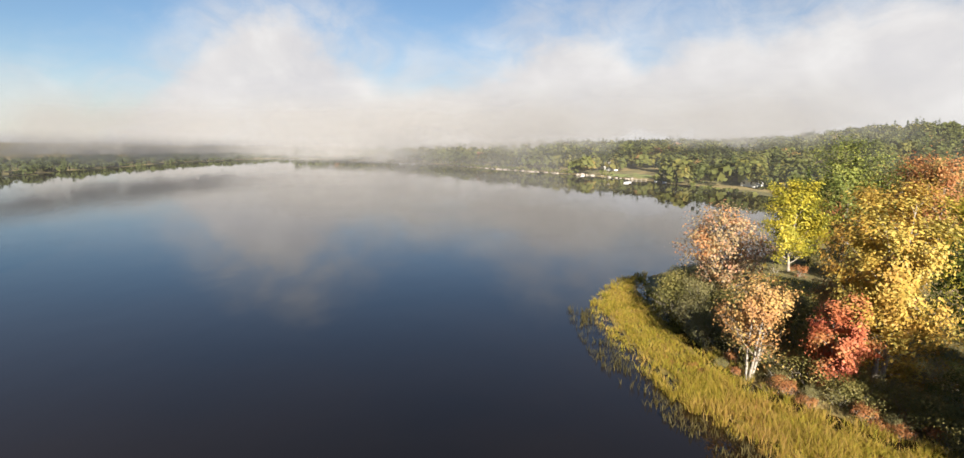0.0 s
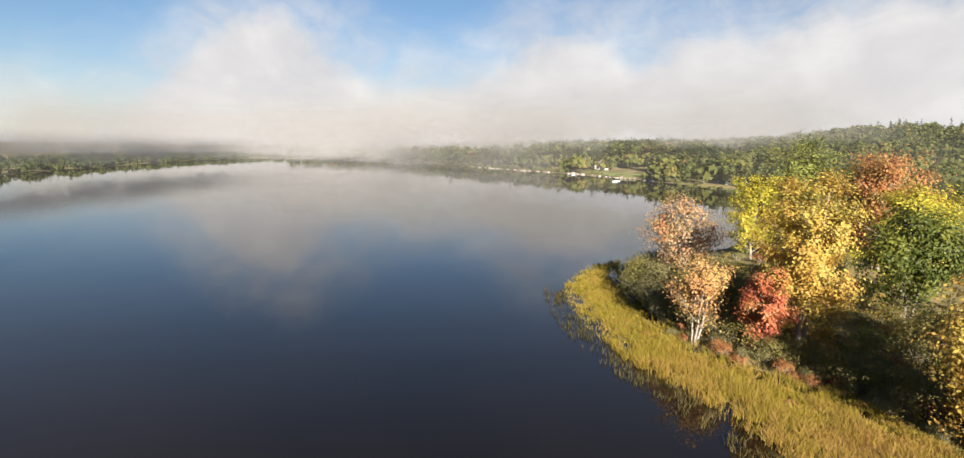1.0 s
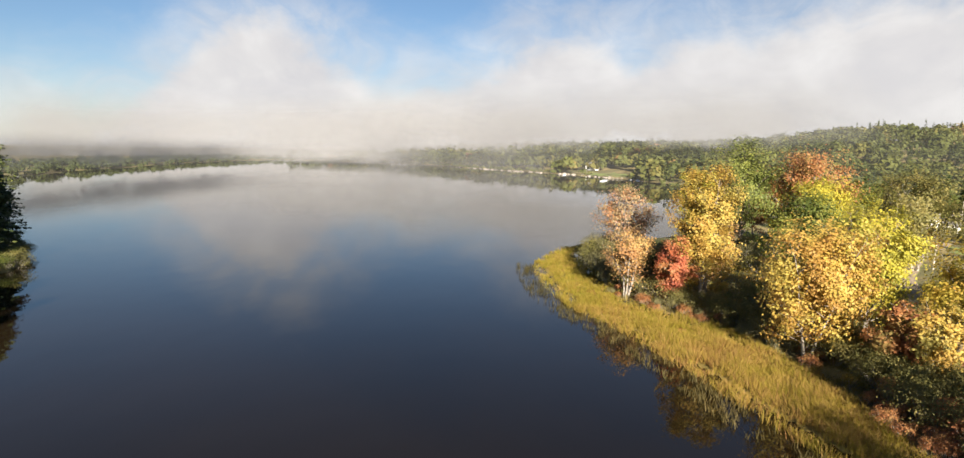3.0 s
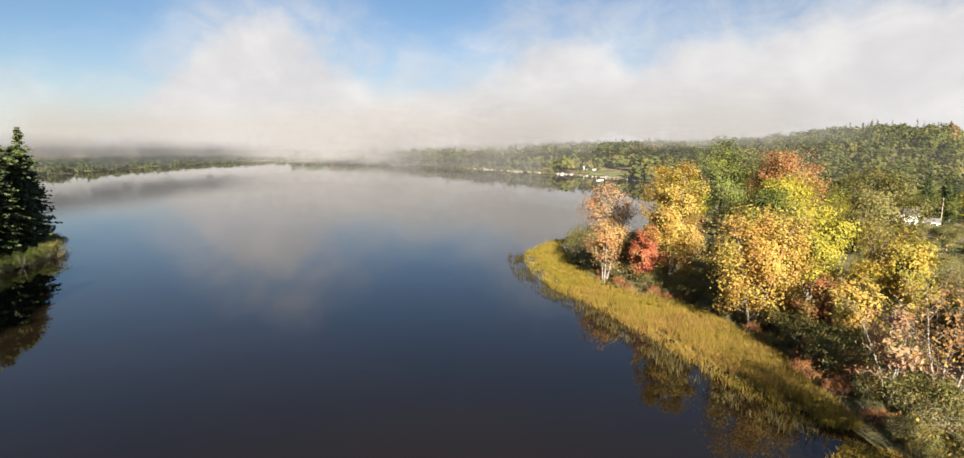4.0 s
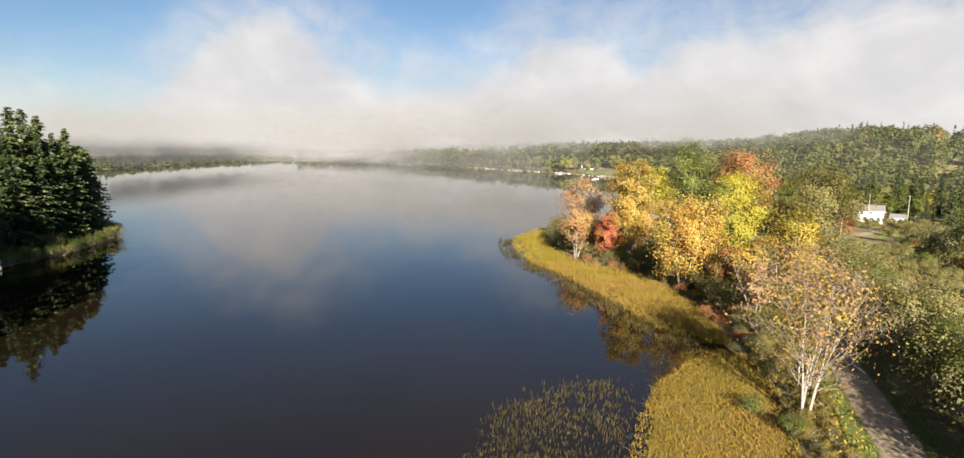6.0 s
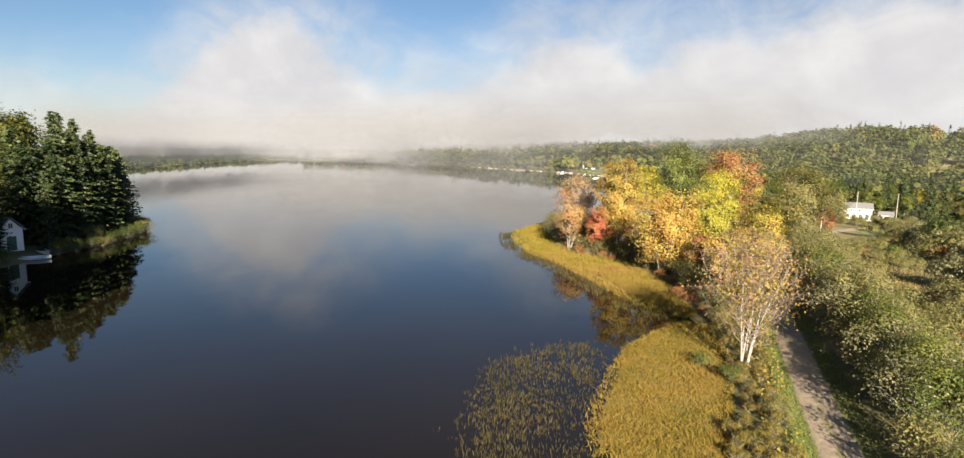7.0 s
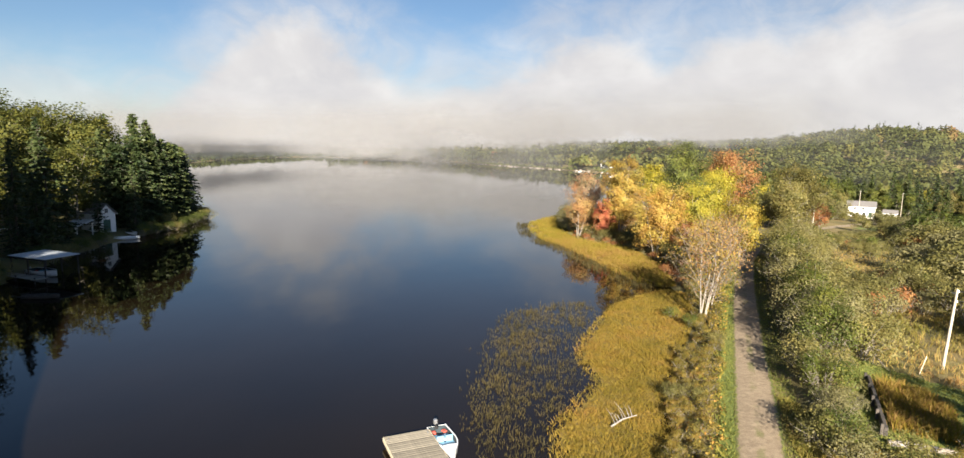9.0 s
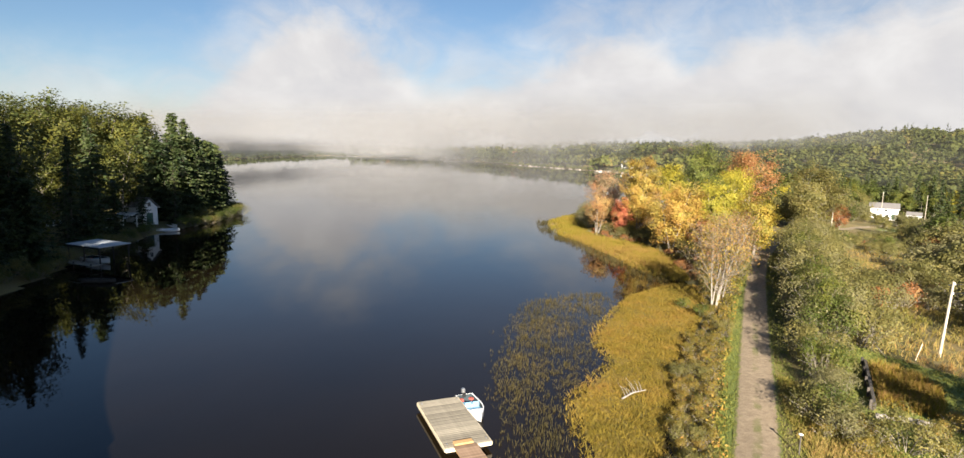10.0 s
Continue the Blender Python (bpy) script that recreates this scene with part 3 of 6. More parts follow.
def shore_distance(x, y):
    """Metres from the waterline: positive on land, negative on the lake."""
    x, y = np.asarray(x, float), np.asarray(y, float)
    best, inside = np.full(x.shape, 1e9), np.zeros(x.shape, bool)
    for (ax, ay), (bx, by) in zip(LAKE, np.roll(LAKE, -1, 0)):
        dx, dy = bx - ax, by - ay
        t = np.clip(((x - ax) * dx + (y - ay) * dy) / (dx * dx + dy * dy), 0, 1)
        best = np.minimum(best, np.hypot(x - ax - t * dx, y - ay - t * dy))
        if dy:
            cross = ((ay > y) != (by > y)) & (x < dx * (y - ay) / dy + ax)
            inside ^= cross
    return np.where(inside, -best, best)


def step01(v, lo, hi):
    t = np.clip((v - lo) / (hi - lo), 0, 1)
    return t * t * (3 - 2 * t)


def bell(x, y, cx, cy, rx, ry, h):
    return h * np.exp(-(((x - cx) / rx) ** 2 + ((y - cy) / ry) ** 2))


def height(x, y):
    x, y = np.asarray(x, float), np.asarray(y, float)
    d = shore_distance(x, y)
    land = 0.1 + 0.75 * step01(d, 0, 5)
    # the meadow falls away gently from the track
    right = step01(x, 20, 60) * step01(y, 330, 150)
    land = land - right * 0.073 * np.clip(x - 28, 0, 125)
    land = land + bell(x, y, 300, 430, 110, 170, 7.5) + bell(x, y, 286, 425, 48, 110, 6.5)
    land = land + step01(y, 190, 330) * step01(d, 4, 190) * 13 * step01(x, -260, 20) * (1 - 0.75 * step01(x, 295, 365))
    land = land + step01(-x, 40, 70) * step01(d, 3, 60) * 9.0 * step01(y, -60, -10) * step01(y, 220, 130)
    land = land + step01(-x, 200, 330) * step01(d, 10, 150) * 2
    # unseen ridge south of the lake's head, added to shade the left bank
    land = land + bell(x, y, -46, -76, 27, 25, 28)
    land = land + 0.12 * np.sin(x * 0.31 + 1.3 * np.sin(y * 0.17)) * np.sin(y * 0.27) * step01(d, 2, 10)
    bed = -0.12 + 0.075 * np.clip(d, -40, 0)
    return np.where(d > 0, land, bed)


def hz(x, y):
    return float(height(np.array([x]), np.array([y]))[0])


def spaced(lo, hi, fine, far, grow=1.25):
    out, s, v = list(np.arange(lo, hi + 0.01, fine)), fine, hi
    while v < far:
        s *= grow
        v += s
        out.append(v)
    s, v = fine, lo
    while v > -far:
        s *= grow
        v -= s
        out.insert(0, v)
    return np.array(out)


def build_ground():
    xs, ys = spaced(-75, 110, 1.6, 2600, 1.13), spaced(-100, 110, 1.6, 2600, 1.13)
    X, Y = np.meshgrid(xs, ys, indexing="ij")
    V = np.stack([X, Y, height(X, Y)], -1).reshape(-1, 3)
    n, m = len(xs), len(ys)
    i, j = np.meshgrid(np.arange(n - 1), np.arange(m - 1), indexing="ij")
    a = (i * m + j).ravel()
    F = np.stack([a, a + m, a + m + 1, a + 1], -1)
    g = new("ground", fast_mesh("ground", V, F, GROUND, smooth=True))
    tagged(g, "rolling ground with dry autumn grass and leaf litter", "ground", kind="structure")
    # the lake: one flat sheet that ends a little inside the banks
    nxt, prv = np.roll(LAKE, -1, 0), np.roll(LAKE, 1, 0)
    tan = nxt - prv
    nrm = np.stack([tan[:, 1], -tan[:, 0]], -1) / np.linalg.norm(tan, axis=1, keepdims=True)
    out = LAKE + nrm * 1.2
    bm = bmesh.new()
    f = bm.faces.new([bm.verts.new((x, y, 0)) for x, y in out])
    if f.normal.z < 0:
        f.normal_flip()
    bmesh.ops.triangulate(bm, faces=[f])
    w = part("water", bm, WATER)
    for p in w.data.polygons:
        if p.normal.z < 0:
            p.flip()
    tagged(w, "calm dark lake water mirroring sky and trees", "lake", kind="structure")


build_ground()


def strip(name, centre, half, mat, lift, label, category, edge=0.0, seed=3, cols=7):
    """A draped band along a line of points; u runs across it."""
    C = np.array(centre, float)
    seg = np.concatenate([[0], np.cumsum(np.linalg.norm(np.diff(C, axis=0), axis=1))])
    s = np.arange(0, seg[-1], 0.8)
    P = np.stack([np.interp(s, seg, C[:, 0]), np.interp(s, seg, C[:, 1])], -1)
    k = np.ones(9) / 9
    for c in (0, 1):
        P[4:-4, c] = np.convolve(P[:, c], k, "valid")
    T = np.gradient(P, axis=0)
    T /= np.linalg.norm(T, axis=1, keepdims=True)
    N = np.stack([T[:, 1], -T[:, 0]], -1)
    H = np.interp(s, seg, half) if hasattr(half, "__len__") else np.full(len(s), half)
    rng = np.random.default_rng(seed)
    wob = 1 + edge * np.convolve(rng.normal(size=len(s) + 4), np.ones(5) / 5, "valid")
    us = np.linspace(-1, 1, cols)
    X = P[:, None] + N[:, None] * (us[None, :, None] * (H * wob)[:, None, None])
    Z = height(X[..., 0], X[..., 1]) + lift
    V = np.concatenate([X, Z[..., None]], -1).reshape(-1, 3)
    i, j = np.meshgrid(np.arange(len(s) - 1), np.arange(cols - 1), indexing="ij")
    a = (i * cols + j).ravel()
    F = np.stack([a, a + 1, a + cols + 1, a + cols], -1)
    me = fast_mesh(name, V, F, mat, smooth=True)
    uv = me.uv_layers.new(name="UVMap")
    u = np.tile((us + 1) / 2, len(s))
    vv = np.repeat(s, cols)
    uv.data.foreach_set("uv", np.stack([u[F.ravel()], vv[F.ravel()]], -1).astype(np.float32).ravel())
    return tagged(new(name, me), label, category, kind="structure")


TRACK = [(2, -92), (11, -64), (15.2, -53), (17.4, -46.7), (20.1, -38.4), (24.4, -25), (28.0, -14.1), (32.3, -1.4), (38, 14), (47, 34), (60, 56), (80, 82), (110, 115), (150, 150)]
strip("road", TRACK, 1.2, ROAD, 0.05, "narrow gravel track with worn wheel ruts and grassy middle", "road", 0.02)
VERGE = [(x - 1.6 * 0.94, y + 1.6 * 0.35) for x, y in TRACK[1:9]]
strip("verge", VERGE, 0.45, LAWN, 0.035, "strip of short green grass beside the gravel track", "verge", 0.25, 5, 4)


def patch(name, outline, mat, lift, label, category, cell=0.7):
    """A draped patch of ground inside an outline."""
    O = np.array(outline, float)
    xs, ys = np.arange(O[:, 0].min(), O[:, 0].max() + cell, cell), np.arange(O[:, 1].min(), O[:, 1].max() + cell, cell)
    X, Y = np.meshgrid(xs, ys, indexing="ij")
    inside = in_outline(X[:-1, :-1] + cell / 2, Y[:-1, :-1] + cell / 2, O)
    V = np.stack([X, Y, height(X, Y) + lift], -1).reshape(-1, 3)
    i, j = np.nonzero(inside)
    a = i * len(ys) + j
    F = np.stack([a, a + len(ys), a + len(ys) + 1, a + 1], -1)
    used, inv = np.unique(F, return_inverse=True)
    return tagged(new(name, fast_mesh(name, V[used], inv.reshape(F.shape), mat, smooth=True)), label, category, kind="structure")


def in_outline(x, y, O):
    inside = np.zeros(np.shape(x), bool)
    for (ax, ay), (bx, by) in zip(O, np.roll(O, -1, 0)):
        if by != ay:
            inside ^= ((ay > y) != (by > y)) & (x < (bx - ax) * (y - ay) / (by - ay) + ax)
    return inside


patch("lawn", [(23.5, -46), (25, -40), (27.4, -33), (28.8, -28), (30.6, -27), (33.4, -31), (37, -34.5), (43, -37), (50, -42), (48, -54), (24, -54)], LAWN, 0.03, "mown green lawn beside the dry meadow", "lawn")
patch("far_lawn", [(52, 352), (72, 318), (84, 330), (72, 372), (60, 382)], LAWN, 0.05, "bright green lawn sloping to the far shore", "lawn", 4.0)
patch("side_lawn", [(95, 92), (112, 88), (122, 100), (104, 108)], LAWN, 0.05, "sunlit green lawn among the shrubs", "lawn", 2.0)


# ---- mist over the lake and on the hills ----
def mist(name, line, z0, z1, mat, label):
    """An upright translucent sheet along a line, standing in for a soft curtain of mist."""
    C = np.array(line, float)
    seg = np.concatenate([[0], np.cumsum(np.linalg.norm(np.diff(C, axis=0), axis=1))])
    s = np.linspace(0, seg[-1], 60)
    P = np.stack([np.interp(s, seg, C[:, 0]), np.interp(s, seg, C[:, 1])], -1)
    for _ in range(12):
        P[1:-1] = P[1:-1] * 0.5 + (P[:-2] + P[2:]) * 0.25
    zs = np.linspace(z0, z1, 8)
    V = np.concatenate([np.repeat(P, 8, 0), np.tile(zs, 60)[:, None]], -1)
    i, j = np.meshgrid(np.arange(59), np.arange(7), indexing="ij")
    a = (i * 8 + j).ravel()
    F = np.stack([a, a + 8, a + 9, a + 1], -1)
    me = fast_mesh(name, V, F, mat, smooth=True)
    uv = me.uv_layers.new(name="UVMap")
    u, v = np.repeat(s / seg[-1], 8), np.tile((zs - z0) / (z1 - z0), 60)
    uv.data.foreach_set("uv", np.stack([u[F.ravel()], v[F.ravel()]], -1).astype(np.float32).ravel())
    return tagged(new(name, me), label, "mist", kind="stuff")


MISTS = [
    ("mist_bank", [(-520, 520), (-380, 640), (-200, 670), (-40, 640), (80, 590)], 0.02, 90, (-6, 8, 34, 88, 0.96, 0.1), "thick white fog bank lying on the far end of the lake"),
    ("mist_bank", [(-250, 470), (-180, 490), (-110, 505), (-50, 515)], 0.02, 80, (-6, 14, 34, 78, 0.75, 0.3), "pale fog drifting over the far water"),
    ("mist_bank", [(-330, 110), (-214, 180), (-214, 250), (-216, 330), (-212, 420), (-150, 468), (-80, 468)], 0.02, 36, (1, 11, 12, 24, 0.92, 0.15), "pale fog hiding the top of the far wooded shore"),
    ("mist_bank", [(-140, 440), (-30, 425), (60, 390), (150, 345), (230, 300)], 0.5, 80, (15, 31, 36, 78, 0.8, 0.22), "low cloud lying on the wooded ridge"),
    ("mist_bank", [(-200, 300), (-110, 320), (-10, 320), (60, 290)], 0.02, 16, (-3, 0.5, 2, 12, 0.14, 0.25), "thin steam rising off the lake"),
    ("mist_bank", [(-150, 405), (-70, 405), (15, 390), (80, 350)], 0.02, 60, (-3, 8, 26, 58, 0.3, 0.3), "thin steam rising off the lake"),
    # distant haze, painted on faint translucent sheets before the far woods
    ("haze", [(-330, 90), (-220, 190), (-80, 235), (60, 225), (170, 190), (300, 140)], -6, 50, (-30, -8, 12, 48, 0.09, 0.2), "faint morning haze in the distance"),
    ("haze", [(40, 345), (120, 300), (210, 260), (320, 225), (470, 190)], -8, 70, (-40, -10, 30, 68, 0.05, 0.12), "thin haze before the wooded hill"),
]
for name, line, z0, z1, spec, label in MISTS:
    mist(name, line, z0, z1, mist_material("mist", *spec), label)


# ---- trees along the near shore ----
def stand(x, y, turn=0.0, size=1.0, sink=0.05):
    return pose(x, y, hz(x, y) - sink, 0, 0, turn) @ Matrix.Scale(size, 4)


def put_tree(name, label, x, y, mesh, bark, leaf, turn=0, category="tree", group="trees on the near shore"):
    return plant(name, mesh, bark, leaf, label, category, stand(x, y, turn), group)


NEAR_TREES = [
    ("maple_tree", "tall maple in full golden yellow leaf", 22.4, 31.2, broadleaf(11, 13.9, 6.6, 2, 0.1, 25920, 0.24, 0.07, 0.1, 19), BARK_GREY, LEAF_YELLOW),
    ("maple_tree", "many-stemmed maple, orange and gold leaves thinning", 25.4, 15.9, broadleaf(12, 10.4, 7.4, 5, 0.14, 24840, 0.23, 0.24, 0.15, 14, 0.12), BARK_PALE, LEAF_GOLD),
    ("maple_tree", "bright yellow-green maple behind the golden one", 33.0, 21.5, broadleaf(13, 10.2, 7.5, 3, 0.15, 17891, 0.25, 0.14, 0.1, 13), BARK_GREY, LEAF_LIME),
    ("maple_tree", "yellow maple with lime green tips", 37.5, 15.5, broadleaf(14, 8.6, 6.5, 3, 0.12, 14312, 0.25, 0.12, 0.15, 12), BARK_GREY, LEAF_GOLDGREEN),
    ("maple_sapling", "slender scarlet red maple among bushes", 19.2, 30.2, broadleaf(15, 6.8, 3.4, 2, 0.12, 8586, 0.22, 0.07, 0.1, 13), BARK_GREY, LEAF_RED),
    ("alder_tree", "pale-stemmed tree with thin faded orange leaves", 15.3, 34.3, broadleaf(16, 7.6, 5.6, 4, 0.3, 4480, 0.23, 0.19, 0.3, 12), BARK_PALE, LEAF_ORANGE),
    ("maple_tree", "half-bare tree with faded pink and red leaves", 18.2, 47.5, broadleaf(17, 10.2, 7.6, 4, 0.2, 8835, 0.26, 0.15, 0.2, 13), BARK_GREY, LEAF_PINK),
    ("maple_sapling", "orange young maple between taller trees", 24.0, 36.0, broadleaf(18, 8.5, 6.0, 3, 0.15, 10733, 0.23, 0.12, 0.15, 13), BARK_GREY, LEAF_ORANGE),
    ("birch_tree", "clump of white birch stems, leaves mostly fallen", 23.2, -16.6, broadleaf(19, 9.6, 7.4, 4, 0.3, 2300, 0.19, 0.11, 0.45, 22, 0.085), BARK_PALE, LEAF_BROWN),
    ("birch_tree", "leaning birch with a few yellow leaves", 24.6, -13.5, broadleaf(20, 9.2, 6.0, 3, 0.3, 2720, 0.21, 0.16, 0.3, 12, 0.08), BARK_PALE, LEAF_GOLDGREEN),
    ("cherry_tree", "thinning tree with dull red and olive leaves", 28.8, -2.3, broadleaf(21, 8.2, 6.2, 4, 0.25, 2400, 0.21, 0.17, 0.3, 12, 0.09), BARK_PALE, LEAF_BROWN),
    ("cherry_tree", "small dull red leaved tree", 26.6, -0.6, broadleaf(26, 6.4, 3.2, 3, 0.3, 1900, 0.22, 0.14, 0.3, 10), BARK_GREY, LEAF_PINK),
    ("maple_sapling", "rust-orange young maple at the marsh edge", 28.6, 10.4, broadleaf(22, 5.2, 3.6, 3, 0.12, 4593, 0.26, 0.12, 0.15, 12), BARK_GREY, LEAF_RUST),
    ("maple_sapling", "amber young maple at the marsh edge", 29.8, 8.8, broadleaf(23, 5.6, 4.0, 3, 0.12, 4947, 0.26, 0.12, 0.15, 12), BARK_GREY, LEAF_YELLOW),
    ("ash_tree", "fresh lime green broad-leaved tree", 35.0, 71.0, broadleaf(24, 12.2, 8.0, 1, 0.12, 13812, 0.306, 0.09, 0.05, 20), BARK_GREY, LEAF_LIME),
    ("maple_tree", "large round maple turned rust red", 54.5, 73.5, broadleaf(25, 17.6, 13.0, 3, 0.15, 17000, 0.360, 0.15, 0.1, 16), BARK_GREY, LEAF_RUST),
    ("maple_tree", "broad olive green maple tree", 67.0, 64.0, broadleaf(27, 15.2, 13.0, 2, 0.1, 17000, 0.360, 0.15, 0.05, 17), BARK_GREY, LEAF_OLIVE),
    ("maple_tree", "green maple turning yellow on its crown", 44.0, 52.0, broadleaf(28, 12.0, 10.0, 2, 0.12, 14875, 0.324, 0.12, 0.05, 17), BARK_GREY, LEAF_LIME),
    ("maple_tree", "deep green leafy shore tree", 36.5, 40.0, broadleaf(29, 10.5, 8.0, 2, 0.1, 13812, 0.306, 0.12, 0.05, 17), BARK_GREY, LEAF_GREEN),
]
for name, label, x, y, mesh, bark, leaf in NEAR_TREES:
    put_tree(name, label, x, y, mesh, bark, leaf, category="tree")

pine_mesh = broadleaf(41, 18.0, 11.5, 1, 0.1, 13000, 0.32, 0.1, 0.1, 26, 0.26)
white_pine = put_tree("pine_tree", "tall feathery white pine with layered boughs", 43.0, 73.5, pine_mesh, BARK_DARK, NEEDLE_PINE)


# ---- shared plants, copied over the land ----
class Flock:
    """Plants of one kind: the first is built, the rest share its meshes."""

    def __init__(self, build):
        self.build, self.first = build, None

    def put(self, m):
        if self.first is None:
            self.first = self.build(m)
            return self.first
        return copy_thing(self.first, m)


def seeded(m, size):
    return m @ Matrix.Scale(size, 4)


def tree_kind(name, label, meshes, bark, leaf, group, category="tree"):
    return Flock(lambda m: plant(name, meshes, bark, leaf, label, category, m, group))


def shrub_kind(name, label, meshes, bark, leaf, group):
    return Flock(lambda m: shrub(name, meshes, bark, leaf, label, "shrub", m, group))


SHRUBS = [
    shrub_kind("willow_shrub", "rounded olive green willow shrub", bush(51, 2.8, 4.4, 2700, 0.14, 0.1), BARK_GREY, LEAF_OLIVE, "meadow shrubs"),
    shrub_kind("willow_shrub", "grey-green willow shrub with bare twigs", bush(52, 2.5, 4.0, 2300, 0.135, 0.3), BARK_PALE, LEAF_SAGE, "meadow shrubs"),
    shrub_kind("alder_shrub", "dense dark green alder shrub", bush(53, 3.2, 4.2, 2600, 0.14, 0.1), BARK_GREY, LEAF_GREEN, "meadow shrubs"),
    shrub_kind("dogwood_shrub", "russet dogwood shrub in autumn colour", bush(54, 2.0, 2.8, 1000, 0.16, 0.3), BARK_GREY, LEAF_RUST, "meadow shrubs"),
    shrub_kind("bramble_shrub", "low ochre and rust bramble bush", bush(55, 1.4, 2.3, 1150, 0.11, 0.2), BARK_GREY, LEAF_OCHRE, "meadow shrubs"),
]
FAR_SHRUBS = [
    shrub_kind("sallow_shrub", "rounded olive green sallow shrub", bush(56, 2.8, 4.6, 1500, 0.2, 0.1, 6), BARK_GREY, LEAF_OLIVE, "meadow shrubs"),
    shrub_kind("sallow_shrub", "rounded grey-green sallow shrub", bush(57, 2.6, 4.4, 1450, 0.2, 0.15, 6), BARK_GREY, LEAF_SAGE, "meadow shrubs"),
    shrub_kind("alder_shrub", "dense dark green alder shrub", bush(58, 3.2, 4.4, 1450, 0.2, 0.1, 6), BARK_GREY, LEAF_GREEN, "meadow shrubs"),
    shrub_kind("dogwood_shrub", "faded russet dogwood shrub", bush(59, 2.2, 3.2, 700, 0.23, 0.1, 6), BARK_GREY, LEAF_RUST, "meadow shrubs"),
]
ROW_SHRUBS = [
    shrub_kind("willow_shrub", "tall olive green willow shrub beside the track", bush(151, 4.7, 6.4, 5600, 0.165, 0.1, 20), BARK_GREY, LEAF_OLIVE, "meadow shrubs"),
    shrub_kind("willow_shrub", "tall grey-green willow with bare pale twigs", bush(152, 4.3, 6.0, 4600, 0.15, 0.35, 30), BARK_PALE, LEAF_SAGE, "meadow shrubs"),
    shrub_kind("alder_shrub", "tall dense dark green alder shrub", bush(153, 5.0, 6.0, 5600, 0.165, 0.1, 18), BARK_GREY, LEAF_GREEN, "meadow shrubs"),
]
rng = np.random.default_rng(7)


def track_distance(x, y):
    T = np.array(TRACK, float)
    best = 1e9
    for (ax, ay), (bx, by) in zip(T[:-1], T[1:]):
        dx, dy = bx - ax, by - ay
        t = min(1, max(0, ((x - ax) * dx + (y - ay) * dy) / (dx * dx + dy * dy)))
        best = min(best, math.hypot(x - ax - t * dx, y - ay - t * dy))
    return best


def put_shrub(kind, x, y, size, r=None):
    (FAR_SHRUBS[kind] if x > 56 and kind < 4 else SHRUBS[kind]).put(seeded(stand(x, y, (r or rng).uniform(0, 360)), size))


# the dense row on the track's right bank
for s in np.arange(-44, 40, 1.7):
    cx = float(np.interp(s, [p[1] for p in TRACK], [p[0] for p in TRACK]))
    kind, off, f = int(rng.choice([0, 1, 2, 1])), rng.uniform(-0.2, 0.5), rng.uniform(0.85, 1.15)
    if s < -29:
        put_shrub(kind, cx + 3.9 + off, s, (0.7 if s < -36 else 1.1) * f)
        continue
    if int(s * 10) % 3:
        ROW_SHRUBS[kind].put(seeded(stand(cx + 5.4 + off, s, rng.uniform(0, 360)), f))
    if rng.random() < 0.85:
        put_shrub(int(rng.choice([0, 1, 0])), cx + 9.0 + rng.uniform(-0.8, 0.8), s + 1, 1.7 * rng.uniform(0.55, 0.85))
# low bushes on the left bank of the track
for s in np.arange(-48, 24, 1.15):
    cx = float(np.interp(s, [p[1] for p in TRACK], [p[0] for p in TRACK]))
    for k in range(4):
        x = cx - 2.7 - 1.05 * k - rng.uniform(-0.35, 0.75)
        if shore_distance(np.array([x]), np.array([s]))[0] > 0.2:
            low = rng.random() < 0.9
            put_shrub(4 if low else 0, x, s + rng.uniform(-0.4, 0.4), rng.uniform(0.6, 0.92) * (1.0 if low else 0.55))
# undergrowth beneath the shore trees
for _ in range(150):
    y = rng.uniform(-12, 74)
    x = rng.uniform(15, 48)
    d = shore_distance(np.array([x]), np.array([y]))[0]
    if d < 1.0 or track_distance(x, y) < 3.6:
        continue
    put_shrub(int(rng.choice([0, 4, 3, 4, 1])), x, y, rng.uniform(0.6, 1.1) if d > 4 else rng.uniform(0.45, 0.7))
# rust and gold bushes between the reeds and the trees
edge_x = lambda v: float(np.interp(v, [-4, 8, 15, 22, 27, 30, 33, 40], [25.0, 25.2, 25.6, 23.6, 20.5, 17.5, 15.4, 14.4]))
for v in np.arange(-4, 40, 0.75):
    put_shrub(int(rng.choice([3, 4, 4, 3, 1])), edge_x(v) + rng.uniform(-0.9, 0.9), v, rng.uniform(0.38, 0.62))
    put_shrub(int(rng.choice([3, 4, 0, 1, 0])), edge_x(v) + rng.uniform(1.2, 2.6), v, rng.uniform(0.6, 0.95))
    if v < 27:
        put_shrub(int(rng.choice([3, 1, 0, 1, 0])), edge_x(v) + rng.uniform(3.0, 5.5), v, rng.uniform(0.7, 1.05))
